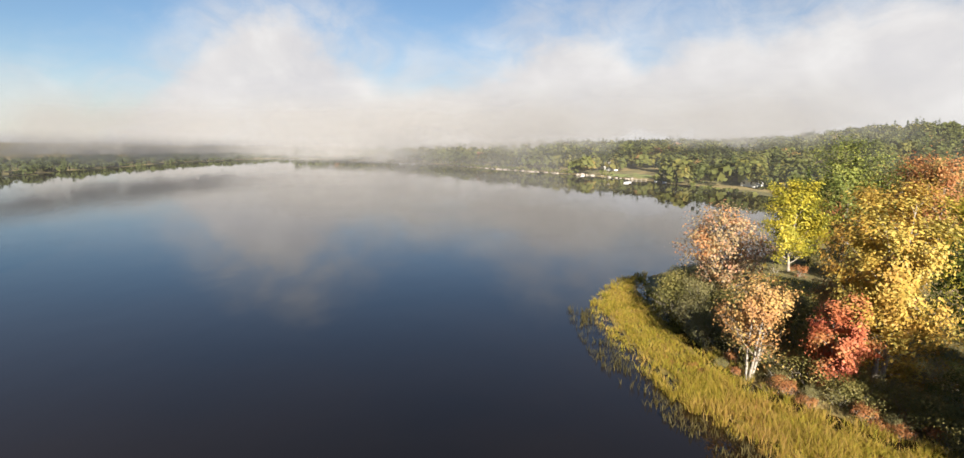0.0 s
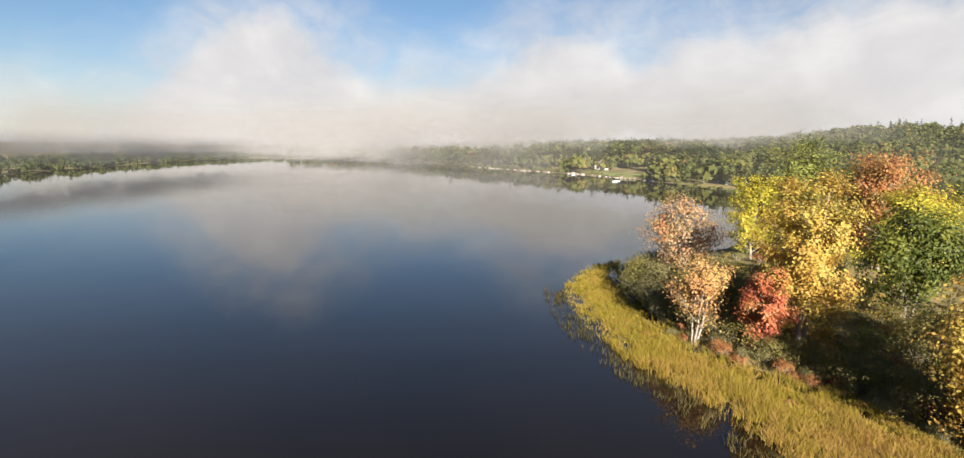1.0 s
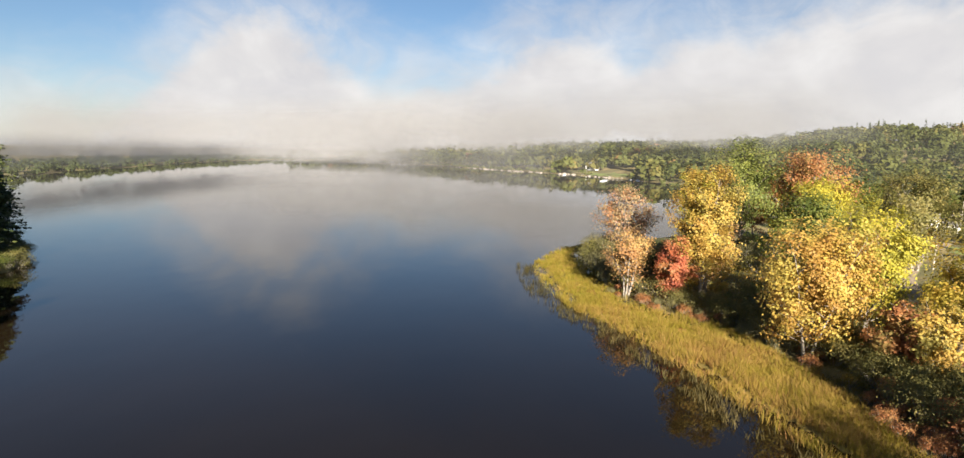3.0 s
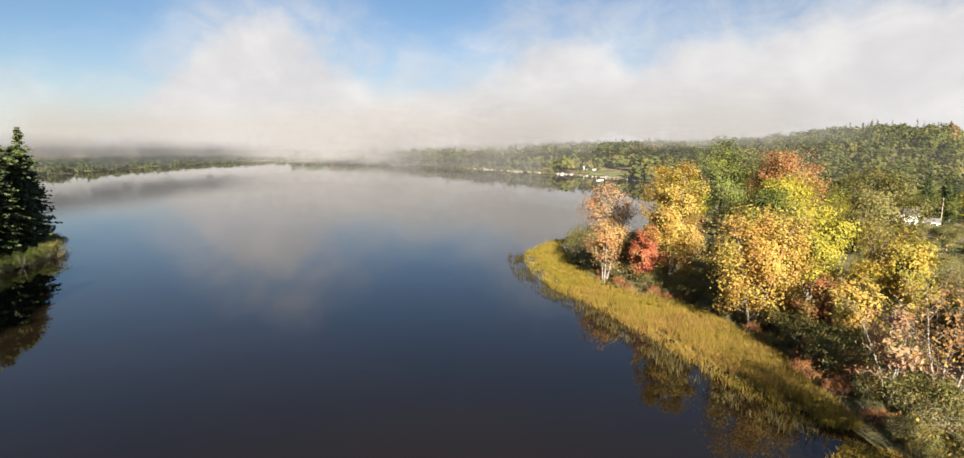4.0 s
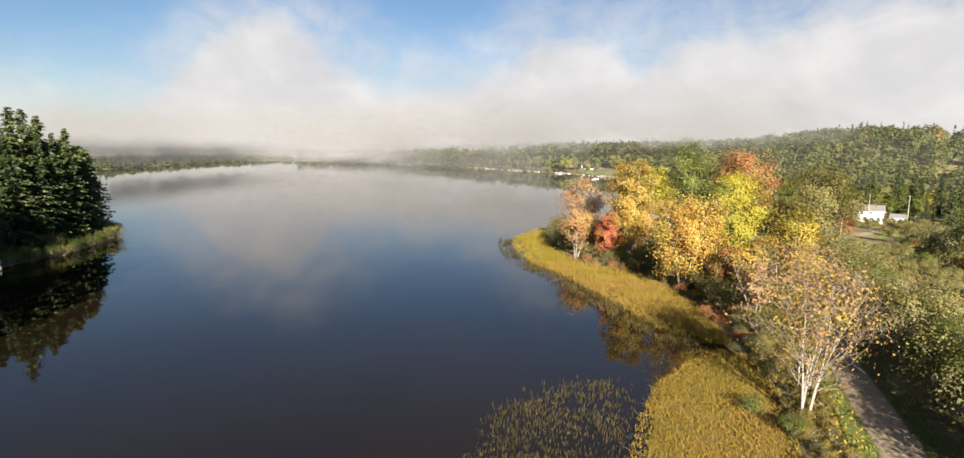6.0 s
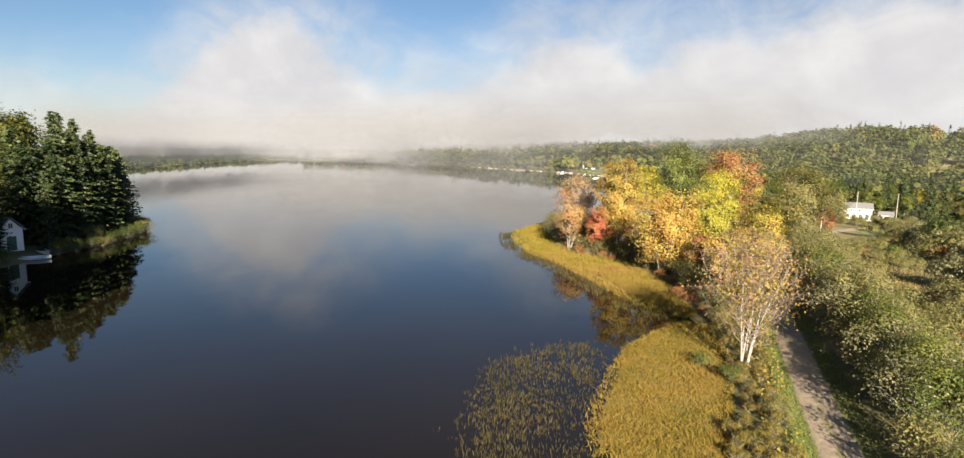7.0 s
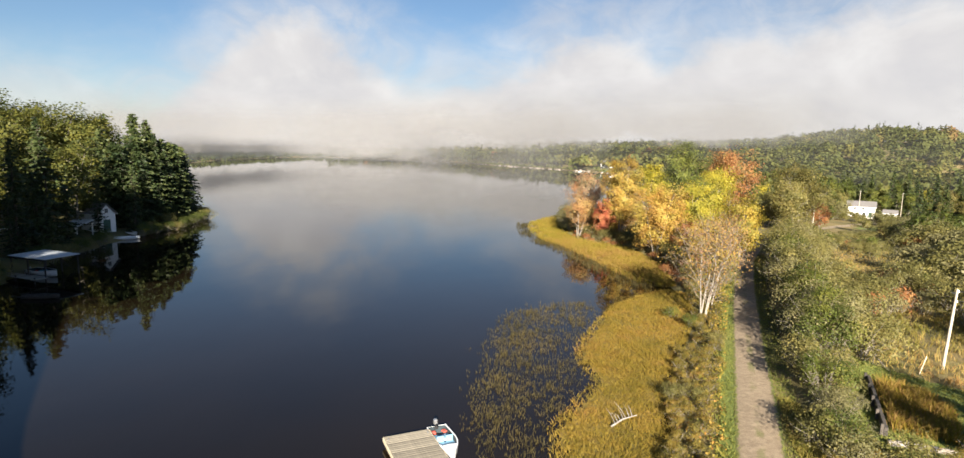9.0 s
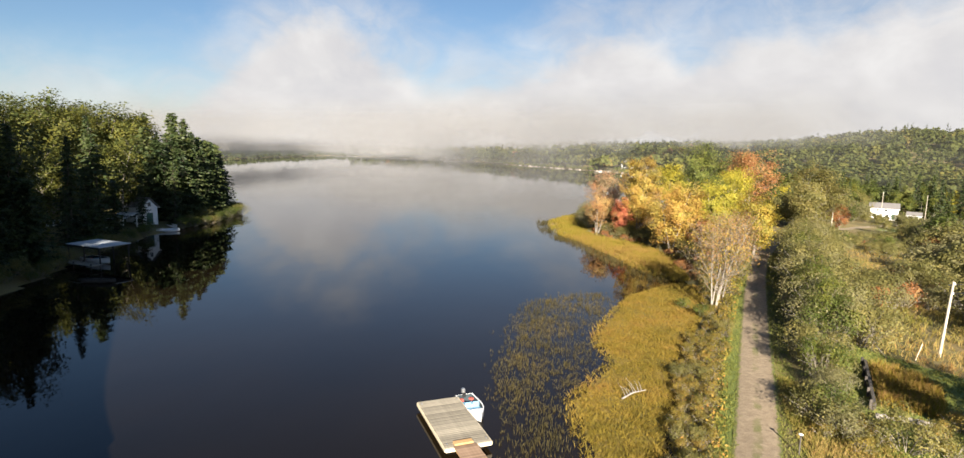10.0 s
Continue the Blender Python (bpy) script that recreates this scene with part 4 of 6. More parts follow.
# thickets in the meadow
count = 0
while count < 400:
    x, y = rng.uniform(30, 125), rng.uniform(-34, 125)
    clear = noise.noise(Vector((x * 0.06, y * 0.06, 3.0)))
    if track_distance(x, y) < 8 or clear < (-0.02 if x < 58 else -0.2) or x < 30 + (y + 20) * 0.35 or (x < 44 and y < -20) or (90 < x < 126 and 84 < y < 112):
        continue
    along = ((x - 6) * 124 + (y + 62) * 209) / 243.0
    aside = abs((x - 6) * 209 - (y + 62) * 124) / 243.0
    put_shrub(int(rng.choice([0, 1, 0, 1, 2, 0, 1, 0, 0, 0, 1, 1, 0, 3])), x, y, rng.uniform(1.0, 1.8) if aside > 8 or along < 90 else 0.6 if along < 150 else 1.0)
    count += 1
yard = np.random.default_rng(77)
for k in range(55):
    put_shrub(int(yard.choice([0, 1, 0])), float(yard.uniform(104, 142)), float(yard.uniform(112, 138)), float(yard.uniform(0.45, 0.85)), yard)
for x, y, k, size in ((14.6, 43.0, 1, 0.8), (16.2, 47.0, 1, 0.95), (15.0, 50.5, 0, 0.85), (18.0, 42.5, 0, 0.85), (17.6, 53.0, 1, 0.95), (16.6, 38.6, 1, 0.62), (20.6, 39.5, 0, 0.85), (22.0, 45.5, 1, 0.9),
                      (29.6, 28.5, 0, 0.85), (20.6, 34.6, 0, 0.7)):
    ROW_SHRUBS[k].put(seeded(stand(x, y, x * 37.0 + y * 11.0), size))
for x, y, k, size in ((14.5, 41.5, 1, 1.3), (15.6, 44.5, 1, 1.4), (14.6, 47.5, 0, 1.3), (17.5, 41.0, 0, 1.4), (18.0, 51.0, 1, 1.4), (15.8, 53.2, 1, 1.3), (17.8, 36.5, 1, 1.1), (20.5, 40.5, 2, 1.2), (21.5, 46.0, 0, 1.3), (19.5, 56.0, 0, 1.3), (18.0, 61.0, 1, 1.2), (23.0, 52.0, 2, 1.3), (15.0, 50.0, 0, 1.3), (16.0, 56.0, 1, 1.2), (16.0, 37.5, 0, 0.9), (24.0, 25.2, 1, 0.75), (21.0, 26.6, 1, 0.6), (20.4, -15.6, 2, 0.6), (21.4, -18.8, 2, 0.55), (25.4, 22.0, 1, 0.9), (28.2, 24.5, 2, 0.9), (30.0, 14.5, 0, 0.8), (27.2, 13.2, 4, 1.1), (25.6, 10.5, 4, 1.1), (24.4, 28.0, 2, 0.8), (27.0, 29.5, 2, 1.0), (25.5, -37.5, 1, 0.8), (24.2, -41, 1, 0.75), (27.5, -43.5, 4, 1.2), (26.5, -34.5, 0, 0.7), (29.5, -42.3, 4, 1.3), (28.6, -30.5, 1, 0.7), (24.3, -38.5, 1, 0.8), (23.0, -40.8, 1, 0.75), (22.3, -42.3, 0, 0.75), (21.8, -43.8, 4, 0.95), (23.6, -43.2, 4, 1.05), (24.9, -42.9, 4, 0.9), (22.9, -45.3, 4, 1.05), (25.2, -45.0, 0, 0.8), (27.0, -45.6, 4, 1.2)):
    put_shrub(k, x, y, size)

# ---- woods that can be told apart ----
SPRUCE = [tree_kind("spruce_tree", "dark green spruce with drooping boughs", conifer(61, 17.0, 6.6, 0.42, 8, 0.35, 0.02, 0.4, 0.66), BARK_DARK, NEEDLE_DARK, "shore woods"),
          tree_kind("spruce_tree", "slim dark green spruce tree", conifer(62, 13.0, 5.0, 0.45, 8, 0.25, 0.02, 0.35, 0.6), BARK_DARK, NEEDLE_DARK, "shore woods"),
          tree_kind("hemlock_tree", "broad shaggy dark green hemlock", conifer(63, 15.0, 8.5, 0.55, 9, 0.2, 0.02, 0.5, 0.7, 0.7), BARK_DARK, NEEDLE_DARK, "shore woods"),
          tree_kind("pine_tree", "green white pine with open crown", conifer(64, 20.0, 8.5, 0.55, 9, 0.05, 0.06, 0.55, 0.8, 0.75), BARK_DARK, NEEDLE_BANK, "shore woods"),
          tree_kind("hemlock_tree", "dense dark hemlock with boughs down to the water", conifer(65, 15.0, 9.0, 0.42, 11, 0.3, 0.0, 0.35, 0.85, 0.5), BARK_DARK, NEEDLE_DARK, "shore woods")]
BROAD = [tree_kind("maple_tree", "green maple just turning", broadleaf(71, 14, 9.5, 1, 0.08, 4200, 0.46, 0.2, 0.0, 16, None, False), BARK_GREY, LEAF_GREEN, "shore woods"),
         tree_kind("maple_tree", "olive and yellow leaved maple", broadleaf(72, 13, 9, 1, 0.08, 4200, 0.46, 0.2, 0.0, 16, None, False), BARK_GREY, LEAF_OLIVE, "shore woods"),
         tree_kind("maple_tree", "lime yellow broad-leaved maple", broadleaf(73, 12, 8.5, 1, 0.08, 4200, 0.46, 0.2, 0.0, 16, None, False), BARK_GREY, LEAF_LIME, "shore woods"),
         tree_kind("maple_tree", "rust orange broad-leaved maple", broadleaf(74, 11, 8, 1, 0.08, 4200, 0.46, 0.2, 0.0, 16, None, False), BARK_GREY, LEAF_RUST, "shore woods")]


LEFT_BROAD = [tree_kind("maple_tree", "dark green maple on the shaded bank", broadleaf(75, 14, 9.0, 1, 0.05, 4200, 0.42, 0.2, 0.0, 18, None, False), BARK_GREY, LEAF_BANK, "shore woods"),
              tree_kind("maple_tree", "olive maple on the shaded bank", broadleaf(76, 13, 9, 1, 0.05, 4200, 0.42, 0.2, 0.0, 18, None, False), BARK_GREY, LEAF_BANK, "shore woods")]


def wood(kind, x, y, size, r=None):
    kind.put(seeded(stand(x, y, (r or rng).uniform(0, 360)), size))


# left bank: conifers at the water, mixed wood on the slope
FIXED_LEFT = [(3, -106, 90, 1.05), (3, -84, 44, 0.95), (2, -66, 31, 1.0), (2, -65.5, 24, 1.0), (2, -70, 37, 1.1), (3, -76, 46, 0.95), (2, -72, 28, 1.15), (2, -69, 46, 0.95), (1, -62, 22, 0.9), (0, -66, 34, 1.0), (2, -66, 26, 0.95), (0, -72, 40, 1.05),
              (1, -64, 16, 0.8), (0, -70, 12, 1.1), (1, -60, -4, 0.7), (0, -58, -15, 0.8), (1, -54.5, -23, 0.7), (2, -62, 2, 0.75), (1, -52, -29, 0.7), (2, -63.5, 9, 0.6), (1, -55.5, -18, 0.5),
              (4, -64.0, 26.5, 0.92), (4, -64.2, 30.5, 0.98), (4, -64.8, 34.5, 0.95), (4, -65.6, 38.5, 1.0), (4, -67.0, 43, 0.98), (4, -70.5, 48.5, 1.05), (4, -74.5, 53.5, 1.1), (4, -80, 59, 1.1), (4, -75, 49, 1.15), (4, -67, 36, 1.15), (4, -67, 30, 1.18), (4, -66.5, 24, 1.1), (4, -70, 44, 1.1), (3, -69, 33, 0.98)]
for k, x, y, size in FIXED_LEFT:
    wood(SPRUCE[k], x, y, size)
bank = np.random.default_rng(70)
for y in np.arange(-44, -13, 2.6):
    x = float(np.interp(y, [-44, -24, -11], [-43, -49, -53])) - bank.uniform(2.2, 4.0)
    wood(SPRUCE[int(bank.choice([4, 2, 1, 4]))], x, y, bank.uniform(0.5, 0.8), bank)
    wood(LEFT_BROAD[0] if bank.random() < 0.5 else SPRUCE[0], x - bank.uniform(4, 7), y, bank.uniform(0.75, 0.95), bank)
for y in np.arange(-42, 62, 1.3):
    x = float(np.interp(y, [-42, -24, -11, 1, 10, 20, 33, 41, 50, 62], [-44, -49, -53, -57, -59, -59.2, -59.5, -60.5, -66, -79])) + bank.uniform(-1.8, 0.5)
    if not (13 < y < 20 or -12 < y < -5):
        put_shrub(int(bank.choice([0, 2, 2])), x, y, bank.uniform(0.55, 0.95), bank)
for k in range(34):
    y = bank.uniform(-30, 60)
    x = float(np.interp(y, [-30, 1, 20, 41, 60], [-49, -58, -61, -63, -80])) - bank.uniform(14, 34)
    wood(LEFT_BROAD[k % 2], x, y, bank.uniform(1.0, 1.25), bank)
count = 0
while count < 125:
    x, y = rng.uniform(-150, -52), rng.uniform(-42, 120)
    d = shore_distance(np.array([x]), np.array([y]))[0]
    if d < 2.0 or (y > 24 and d < 6) or d > 48 or (d > 26 and rng.random() < 0.65):
        continue
    if d < 7 and (12 < y < 23 or -12 < y < -3) and x > -70:
        continue
    if d < 6 or (y > 24 and d < 18) or rng.random() < 0.35:
        wood(SPRUCE[int(rng.choice([0, 0, 1, 2, 3]))], x, y, rng.uniform(0.8, 1.1))
    else:
        wood(LEFT_BROAD[int(rng.choice([0, 0, 1]))], x, y, rng.uniform(0.84, 1.0) + min(d, 30) * 0.011)
    count += 1
# woods behind the shore trees, round the house and at the meadow's edge
count = 0
while count < 150:
    x, y = rng.uniform(40, 230), rng.uniform(70, 230)
    d = shore_distance(np.array([x]), np.array([y]))[0]
    if d < 5 or y < 70 + max(0, x - 75) * 0.45 or (abs(x - 128 + (150 - y) * 0.0) < 16 and 100 < y < 158 and x > 100 and y < 152):
        continue
    along = ((x - 6) * 124 + (y + 62) * 209) / 243.0
    aside = abs((x - 6) * 209 - (y + 62) * 124) / 243.0
    if (aside < 8 and 150 < along < 246) or math.hypot(x - 131, y - 148) < 12 or (116 < x < 140 and 132 < y < 146):
        continue
    if rng.random() < 0.45:
        wood(SPRUCE[int(rng.choice([0, 1, 3]))], x, y, rng.uniform(0.6, 0.9))
    else:
        wood(BROAD[int(rng.choice([0, 0, 1, 1, 2, 3]))], x, y, rng.uniform(0.65, 0.95))
    count += 1
for k, x, y, size in ((0, 148, 168, 1.05), (3, 151, 164, 0.85), (0, 158, 170, 0.95), (1, 163, 174, 1.0), (0, 172, 180, 1.0), (2, 136, 166, 0.9)):
    wood(SPRUCE[k], x, y, size)


# ---- far woods: what nobody could count ----
def far_woods(name, spots, label, seed, card=0.41):
    """Low trees of a few dozen leaf clumps each, joined; a tint for each tree."""
    r = np.random.default_rng(seed)
    Vs, ts = [], []
    for x, y, h, w, needle, tint, cards in spots:
        z = hz(x, y)
        u = r.random(cards)
        a = r.uniform(0, 2 * np.pi, cards)
        if needle:
            f = u ** 1.4
            rad = w / 2 * (1 - f) * r.uniform(0.6, 1.05, cards)
            P = np.stack([x + np.cos(a) * rad, y + np.sin(a) * rad, z + h * (0.08 + 0.92 * f)], -1)
        else:
            th = np.arccos(1 - 1.55 * u)
            q = r.uniform(0.75, 1.05, cards)
            P = np.stack([x + np.cos(a) * np.sin(th) * w / 2 * q, y + np.sin(a) * np.sin(th) * w / 2 * q, z + h * 0.55 + np.cos(th) * h * 0.45 * q], -1)
        out = P - np.array([x, y, z + h * 0.45])
        out /= np.linalg.norm(out, axis=1, keepdims=True) + 1e-6
        V, _ = leaf_cards(r, P, w * card, 0.3, out * 1.6, 0.75)
        Vs.append(V)
        ts.append(np.full(len(V), tint))
    V = np.concatenate(Vs)
    ob = new(name, fast_mesh(name, V, np.arange(len(V)).reshape(-1, 4), WOODS, np.concatenate(ts)))
    return tagged(ob, label, "woods", kind="stuff")


def scatter(seed, n, x0, x1, y0, y1, ok, cards, needles=0.3):
    r = np.random.default_rng(seed)
    X, Y = r.uniform(x0, x1, n * 4), r.uniform(y0, y1, n * 4)
    D = shore_distance(X, Y)
    spots = []
    for x, y, d in zip(X, Y, D):
        if d < 1.5 or not ok(x, y, d):
            continue
        needle = r.random() < needles
        patchy = noise.noise(Vector((x * 0.02, y * 0.02, 0.5))) * 0.35
        tint = float(np.clip(r.uniform(0.05, 0.3) if needle else r.normal(0.5 + patchy, 0.17), 0, 1))
        spots.append((x, y, r.uniform(10, 17) if needle else r.uniform(8, 13), r.uniform(3.5, 5.5) if needle else r.uniform(6.5, 10), needle, tint, cards))
        if len(spots) >= n:
            break
    return spots


far_woods("hill_woods", scatter(81, 3400, 110, 640, 190, 700, lambda x, y, d: y > 150 + max(0, 140 - x), 95, 0.12), "green and rusty mixed woods covering the hill", 1, 0.235)
far_woods("far_shore_woods", scatter(82, 1300, -260, 150, 260, 720, lambda x, y, d: y > 250 and (x > -150 or y > 600) and not (50 < x < 86 and 315 < y < 385), 44), "mixed woods along the far shore", 2)
# tint cut to 0.12: the shade under the fog is put into the leaf colour
far_woods("left_shore_woods", [(x, y, h * 0.42, w * 0.75, n, t * 0.12, c) for x, y, h, w, n, t, c in scatter(83, 650, -420, -200, 100, 720, lambda x, y, d: d < 60, 66)], "misty far left shore woods, fog shade put into their tint", 3, 0.27)
far_woods("hill_woods", scatter(84, 850, 120, 420, 20, 240, lambda x, y, d: x > 175 or y > 190, 70), "mixed woods at the back of the meadow", 4, 0.3)
brush = np.random.default_rng(86)
low = []
for (ax, ay), (bx, by) in zip(LAKE[20:36], LAKE[21:37]):
    n = int(math.hypot(bx - ax, by - ay) / 1.6)
    for k in range(n):
        t = brush.random()
        x, y = ax + (bx - ax) * t + brush.normal() * 1.5, ay + (by - ay) * t + brush.normal() * 1.5
        if shore_distance(np.array([x]), np.array([y]))[0] > 0.2 and not (40 < x < 86 and 290 < y < 385 and brush.random() < 0.7):
            # beyond x = -150 the low tint carries that fog shade too
            low.append((x, y, brush.uniform(1.5, 4.0), brush.uniform(3, 5), False, brush.uniform(0.2, 0.8) if x > -150 else brush.uniform(0.0, 0.12), 16))
far_woods("waterside_brush", low, "low bushes along the far waterline", 6)
# woods on the unseen ridge, added to keep sun off the left bank
ridge = np.random.default_rng(85)
far_woods("ridge_woods", [(float(ridge.uniform(-85, -30)), float(ridge.uniform(-88, -62)), float(ridge.uniform(16, 20)), 8.0, k % 2 == 0, 0.2, 55) for k in range(90)], "unseen woods on the added ridge that shades the left bank", 5)
HILL_PINES = [(239.3, 405, 35.8, 3), (246, 406, 35.9, 3), (264.4, 404, 39.0, 3), (271, 405, 40.2, 3), (294.9, 405, 36.2, 0), (310.5, 405, 35.5, 0), (330, 402, 34.0, 3)]
# trees beyond the lawn, out of view, placed to cast shade on it
for x, y, size in ((32, -54, 0.8), (37, -53, 0.85), (42, -55, 0.9)):
    wood(BROAD[1], x, y, size)
for x, y, top, k in HILL_PINES:
    wood(SPRUCE[k], x, y, (top - hz(x, y)) / (20.0 if k == 3 else 17.0))


# ---- reeds and grasses ----
def blades(name, spots, tall, wide, mat, label, category, seed, per=3, lean=0.25, tint_of=None):
    """Upright pointed blades in tufts, joined: reeds or grass."""
    r = np.random.default_rng(seed)
    P = np.repeat(np.asarray(spots, float), per, 0)
    n = len(P)
    P[:, :2] += r.normal(size=(n, 2)) * 0.09
    a = r.uniform(0, 2 * np.pi, n)
    h = tall * r.uniform(0.55, 1.2, n) * (1 + 0.3 * cluster_noise(P[:, 0], P[:, 1], 0.8, 3.0))
    w = wide * r.uniform(0.7, 1.3, n)
    tilt = r.normal(size=(n, 2)) * lean * h[:, None]
    side = np.stack([np.cos(a) * w, np.sin(a) * w, np.zeros(n)], -1)
    mid = P + np.concatenate([tilt * 0.35, (h * 0.55)[:, None]], -1)
    top = P + np.concatenate([tilt, h[:, None]], -1)
    V = np.stack([P - side * 0.5, P + side * 0.5, mid + side * 0.5, top, mid - side * 0.5], 1).reshape(-1, 3)
    k = np.arange(n)[:, None] * 5
    tint = np.repeat(tint_of(P[:, 0], P[:, 1], r), 5)
    tri = np.concatenate([k + np.array([corners]) for corners in ([0, 1, 2], [0, 2, 4], [4, 2, 3])])
    return tagged(new(name, fast_mesh(name, V, tri, mat, tint)), label, category, kind="stuff")


def cluster_noise(X, Y, s, o=0.0):
    return np.sin(X * s + 2.1 * np.sin(Y * s * 0.7 + o)) * np.sin(Y * s * 1.2 + 1.7 * np.sin(X * s * 0.8 - o))


def random_in(outline, n, seed):
    O = np.array(outline, float)
    r = np.random.default_rng(seed)
    lo, hi = O.min(0), O.max(0)
    X, Y = r.uniform(lo[0], hi[0], n * 5), r.uniform(lo[1], hi[1], n * 5)
    k = in_outline(X, Y, O)
    return X[k][:n], Y[k][:n]


POINT_MARSH = [(16, 71), (10, 64.5), (6.2, 54), (5.8, 46), (6.7, 38), (8.7, 29.5), (11.2, 24.5), (13.4, 18.8), (15.7, 12.3), (17.0, 7.0), (19.0, 1.0), (21.0, -2.5),
               (24, -3), (24.4, 6), (24.6, 14), (22.4, 24), (18, 28.4), (15.4, 32.4), (14.2, 45), (14.2, 60)]
BAY_MARSH = [(9, -48), (8.2, -44), (7.8, -39.8), (9.6, -36), (11.1, -32.5), (10.2, -27.5), (11.0, -23.5), (13.2, -17), (15.6, -11.8), (19.2, -7.2), (22.4, -4.2), (24.4, -6), (23.2, -14),
             (21.2, -20), (18.6, -27), (15.6, -38), (13.8, -46), (12, -50)]
SPARSE = [(5, -15.5), (9, -12.5), (13.5, -11.5), (12.5, -17), (10.4, -24), (9.6, -28), (10.6, -32), (9.2, -36), (7.6, -40), (8.4, -46), (6, -50), (4.6, -46), (3.4, -38), (3.0, -30), (3.8, -22)]


def marsh_mat(name, outline, label, seed):
    """The sodden mat of roots and fallen stems in which the reeds stand."""
    O = np.array(outline, float)
    cell = 0.4
    xs, ys = np.arange(O[:, 0].min(), O[:, 0].max() + cell, cell), np.arange(O[:, 1].min(), O[:, 1].max() + cell, cell)
    X, Y = np.meshgrid(xs, ys, indexing="ij")
    keep = in_outline(X[:-1, :-1] + cell / 2, Y[:-1, :-1] + cell / 2, O)
    r = np.random.default_rng(seed)
    Z = np.maximum(height(X, Y) + 0.05, 0.03) + 0.04 * r.random(X.shape)
    i, j = np.nonzero(keep)
    a = i * len(ys) + j
    F = np.stack([a, a + len(ys), a + len(ys) + 1, a + 1], -1)
    used, inv = np.unique(F, return_inverse=True)
    V = np.stack([X, Y, Z], -1).reshape(-1, 3)[used]
    tagged(new(name, fast_mesh(name, V, inv.reshape(F.shape), MARSH, smooth=True)), label, "marsh", kind="structure")


def marsh_build(n):
    p = world_coord(n)
    a, b, c = n.noise(p, 0.18, 4.0), n.noise(p, 1.4, 5.0, 0.65, 0.6), n.noise(p, 9.0, 4.0, 0.7)
    v = n.math("ADD", n.math("MULTIPLY", a, 0.4), n.math("ADD", n.math("MULTIPLY", b, 0.35), n.math("MULTIPLY", c, 0.25)))
    return principled(n, n.ramp(v, [(0.33, (0.07, 0.058, 0.013)), (0.45, (0.145, 0.11, 0.016)), (0.55, (0.20, 0.135, 0.027)), (0.68, (0.155, 0.085, 0.027))]), 0.9, bump=n.math("ADD", b, c), strength=0.8, dist=0.15)


MARSH = material("marsh_mat", marsh_build)


def shrink(outline, d):
    O = np.array(outline, float)
    tan = np.roll(O, -1, 0) - np.roll(O, 1, 0)
    nrm = np.stack([-tan[:, 1], tan[:, 0]], -1) / np.linalg.norm(tan, axis=1, keepdims=True)
    area = np.sum(O[:, 0] * np.roll(O[:, 1], -1) - np.roll(O[:, 0], -1) * O[:, 1])
    return O + nrm * d * (1 if area > 0 else -1)


marsh_mat("marsh_bed", shrink(POINT_MARSH, 1.7), "flooded yellow-green reed marsh round the wooded point", 1)
marsh_mat("marsh_bed", shrink(BAY_MARSH, 0.8), "flat mat of ochre marsh grass in the bay", 2)


def on_water(X, Y, lift=0.0):
    return np.stack([X, Y, np.maximum(height(X, Y), 0.0) + lift], -1)


def reed_tint(x, y, r):
    v = 0.56 + 0.24 * cluster_noise(x, y, 0.33) + 0.24 * cluster_noise(x, y, 0.9, 2.0) + 0.16 * cluster_noise(x, y, 2.3, 1.0) - 0.46 * np.clip((y - 22) / 14, 0, 1)
    return np.clip(v + r.normal(size=len(x)) * 0.08, 0, 1)


def bay_tint(x, y, r):
    return np.clip(0.55 + 0.26 * cluster_noise(x, y, 0.3, 1.0) + 0.2 * cluster_noise(x, y, 0.9) + 0.2 * cluster_noise(x, y, 2.1, 0.6) + r.normal(size=len(x)) * 0.08, 0, 1)


X, Y = random_in(POINT_MARSH, 26000, 31)
outer = ~in_outline(X, Y, shrink(POINT_MARSH, 2.2)) & (X < 22)
stay = ~outer | (cluster_noise(X, Y, 1.3, 0.7) + np.random.default_rng(3).normal(size=len(X)) * 0.5 > 0.25)
X, Y = X[stay], Y[stay]
k = (Y < 35 + 3 * cluster_noise(X, Y, 0.6)) & (cluster_noise(X, Y, 0.5, 0.4) > -0.8)
blades("marsh_grass", on_water(X[~k], Y[~k]), 0.4, 0.04, REED, "short yellow-green marsh grass round the point", "marsh grass", 30, 2, 0.6, reed_tint)
blades("reed_bed", on_water(X[k], Y[k]), 0.68, 0.024, REED, "dense tall golden reeds along the shore", "reeds", 32, 5, 0.42, reed_tint)
X, Y = random_in(BAY_MARSH, 22000, 33)
edge_in = in_outline(X, Y, shrink(BAY_MARSH, 0.9)) | (X > 14) | (np.random.default_rng(8).random(len(X)) < 0.4)
X, Y = X[edge_in], Y[edge_in]
blades("marsh_grass", on_water(X, Y), 0.24, 0.04, BAYGRASS, "low matted ochre marsh grass in shallow water", "marsh grass", 34, 2, 0.9, bay_tint)
CX, CY = random_in(SPARSE, 620, 35)
rs = np.random.default_rng(36)
near = rs.integers(0, len(CX), 3400)
X, Y = CX[near] + rs.normal(size=3400) * 0.5, CY[near] + rs.normal(size=3400) * 0.5
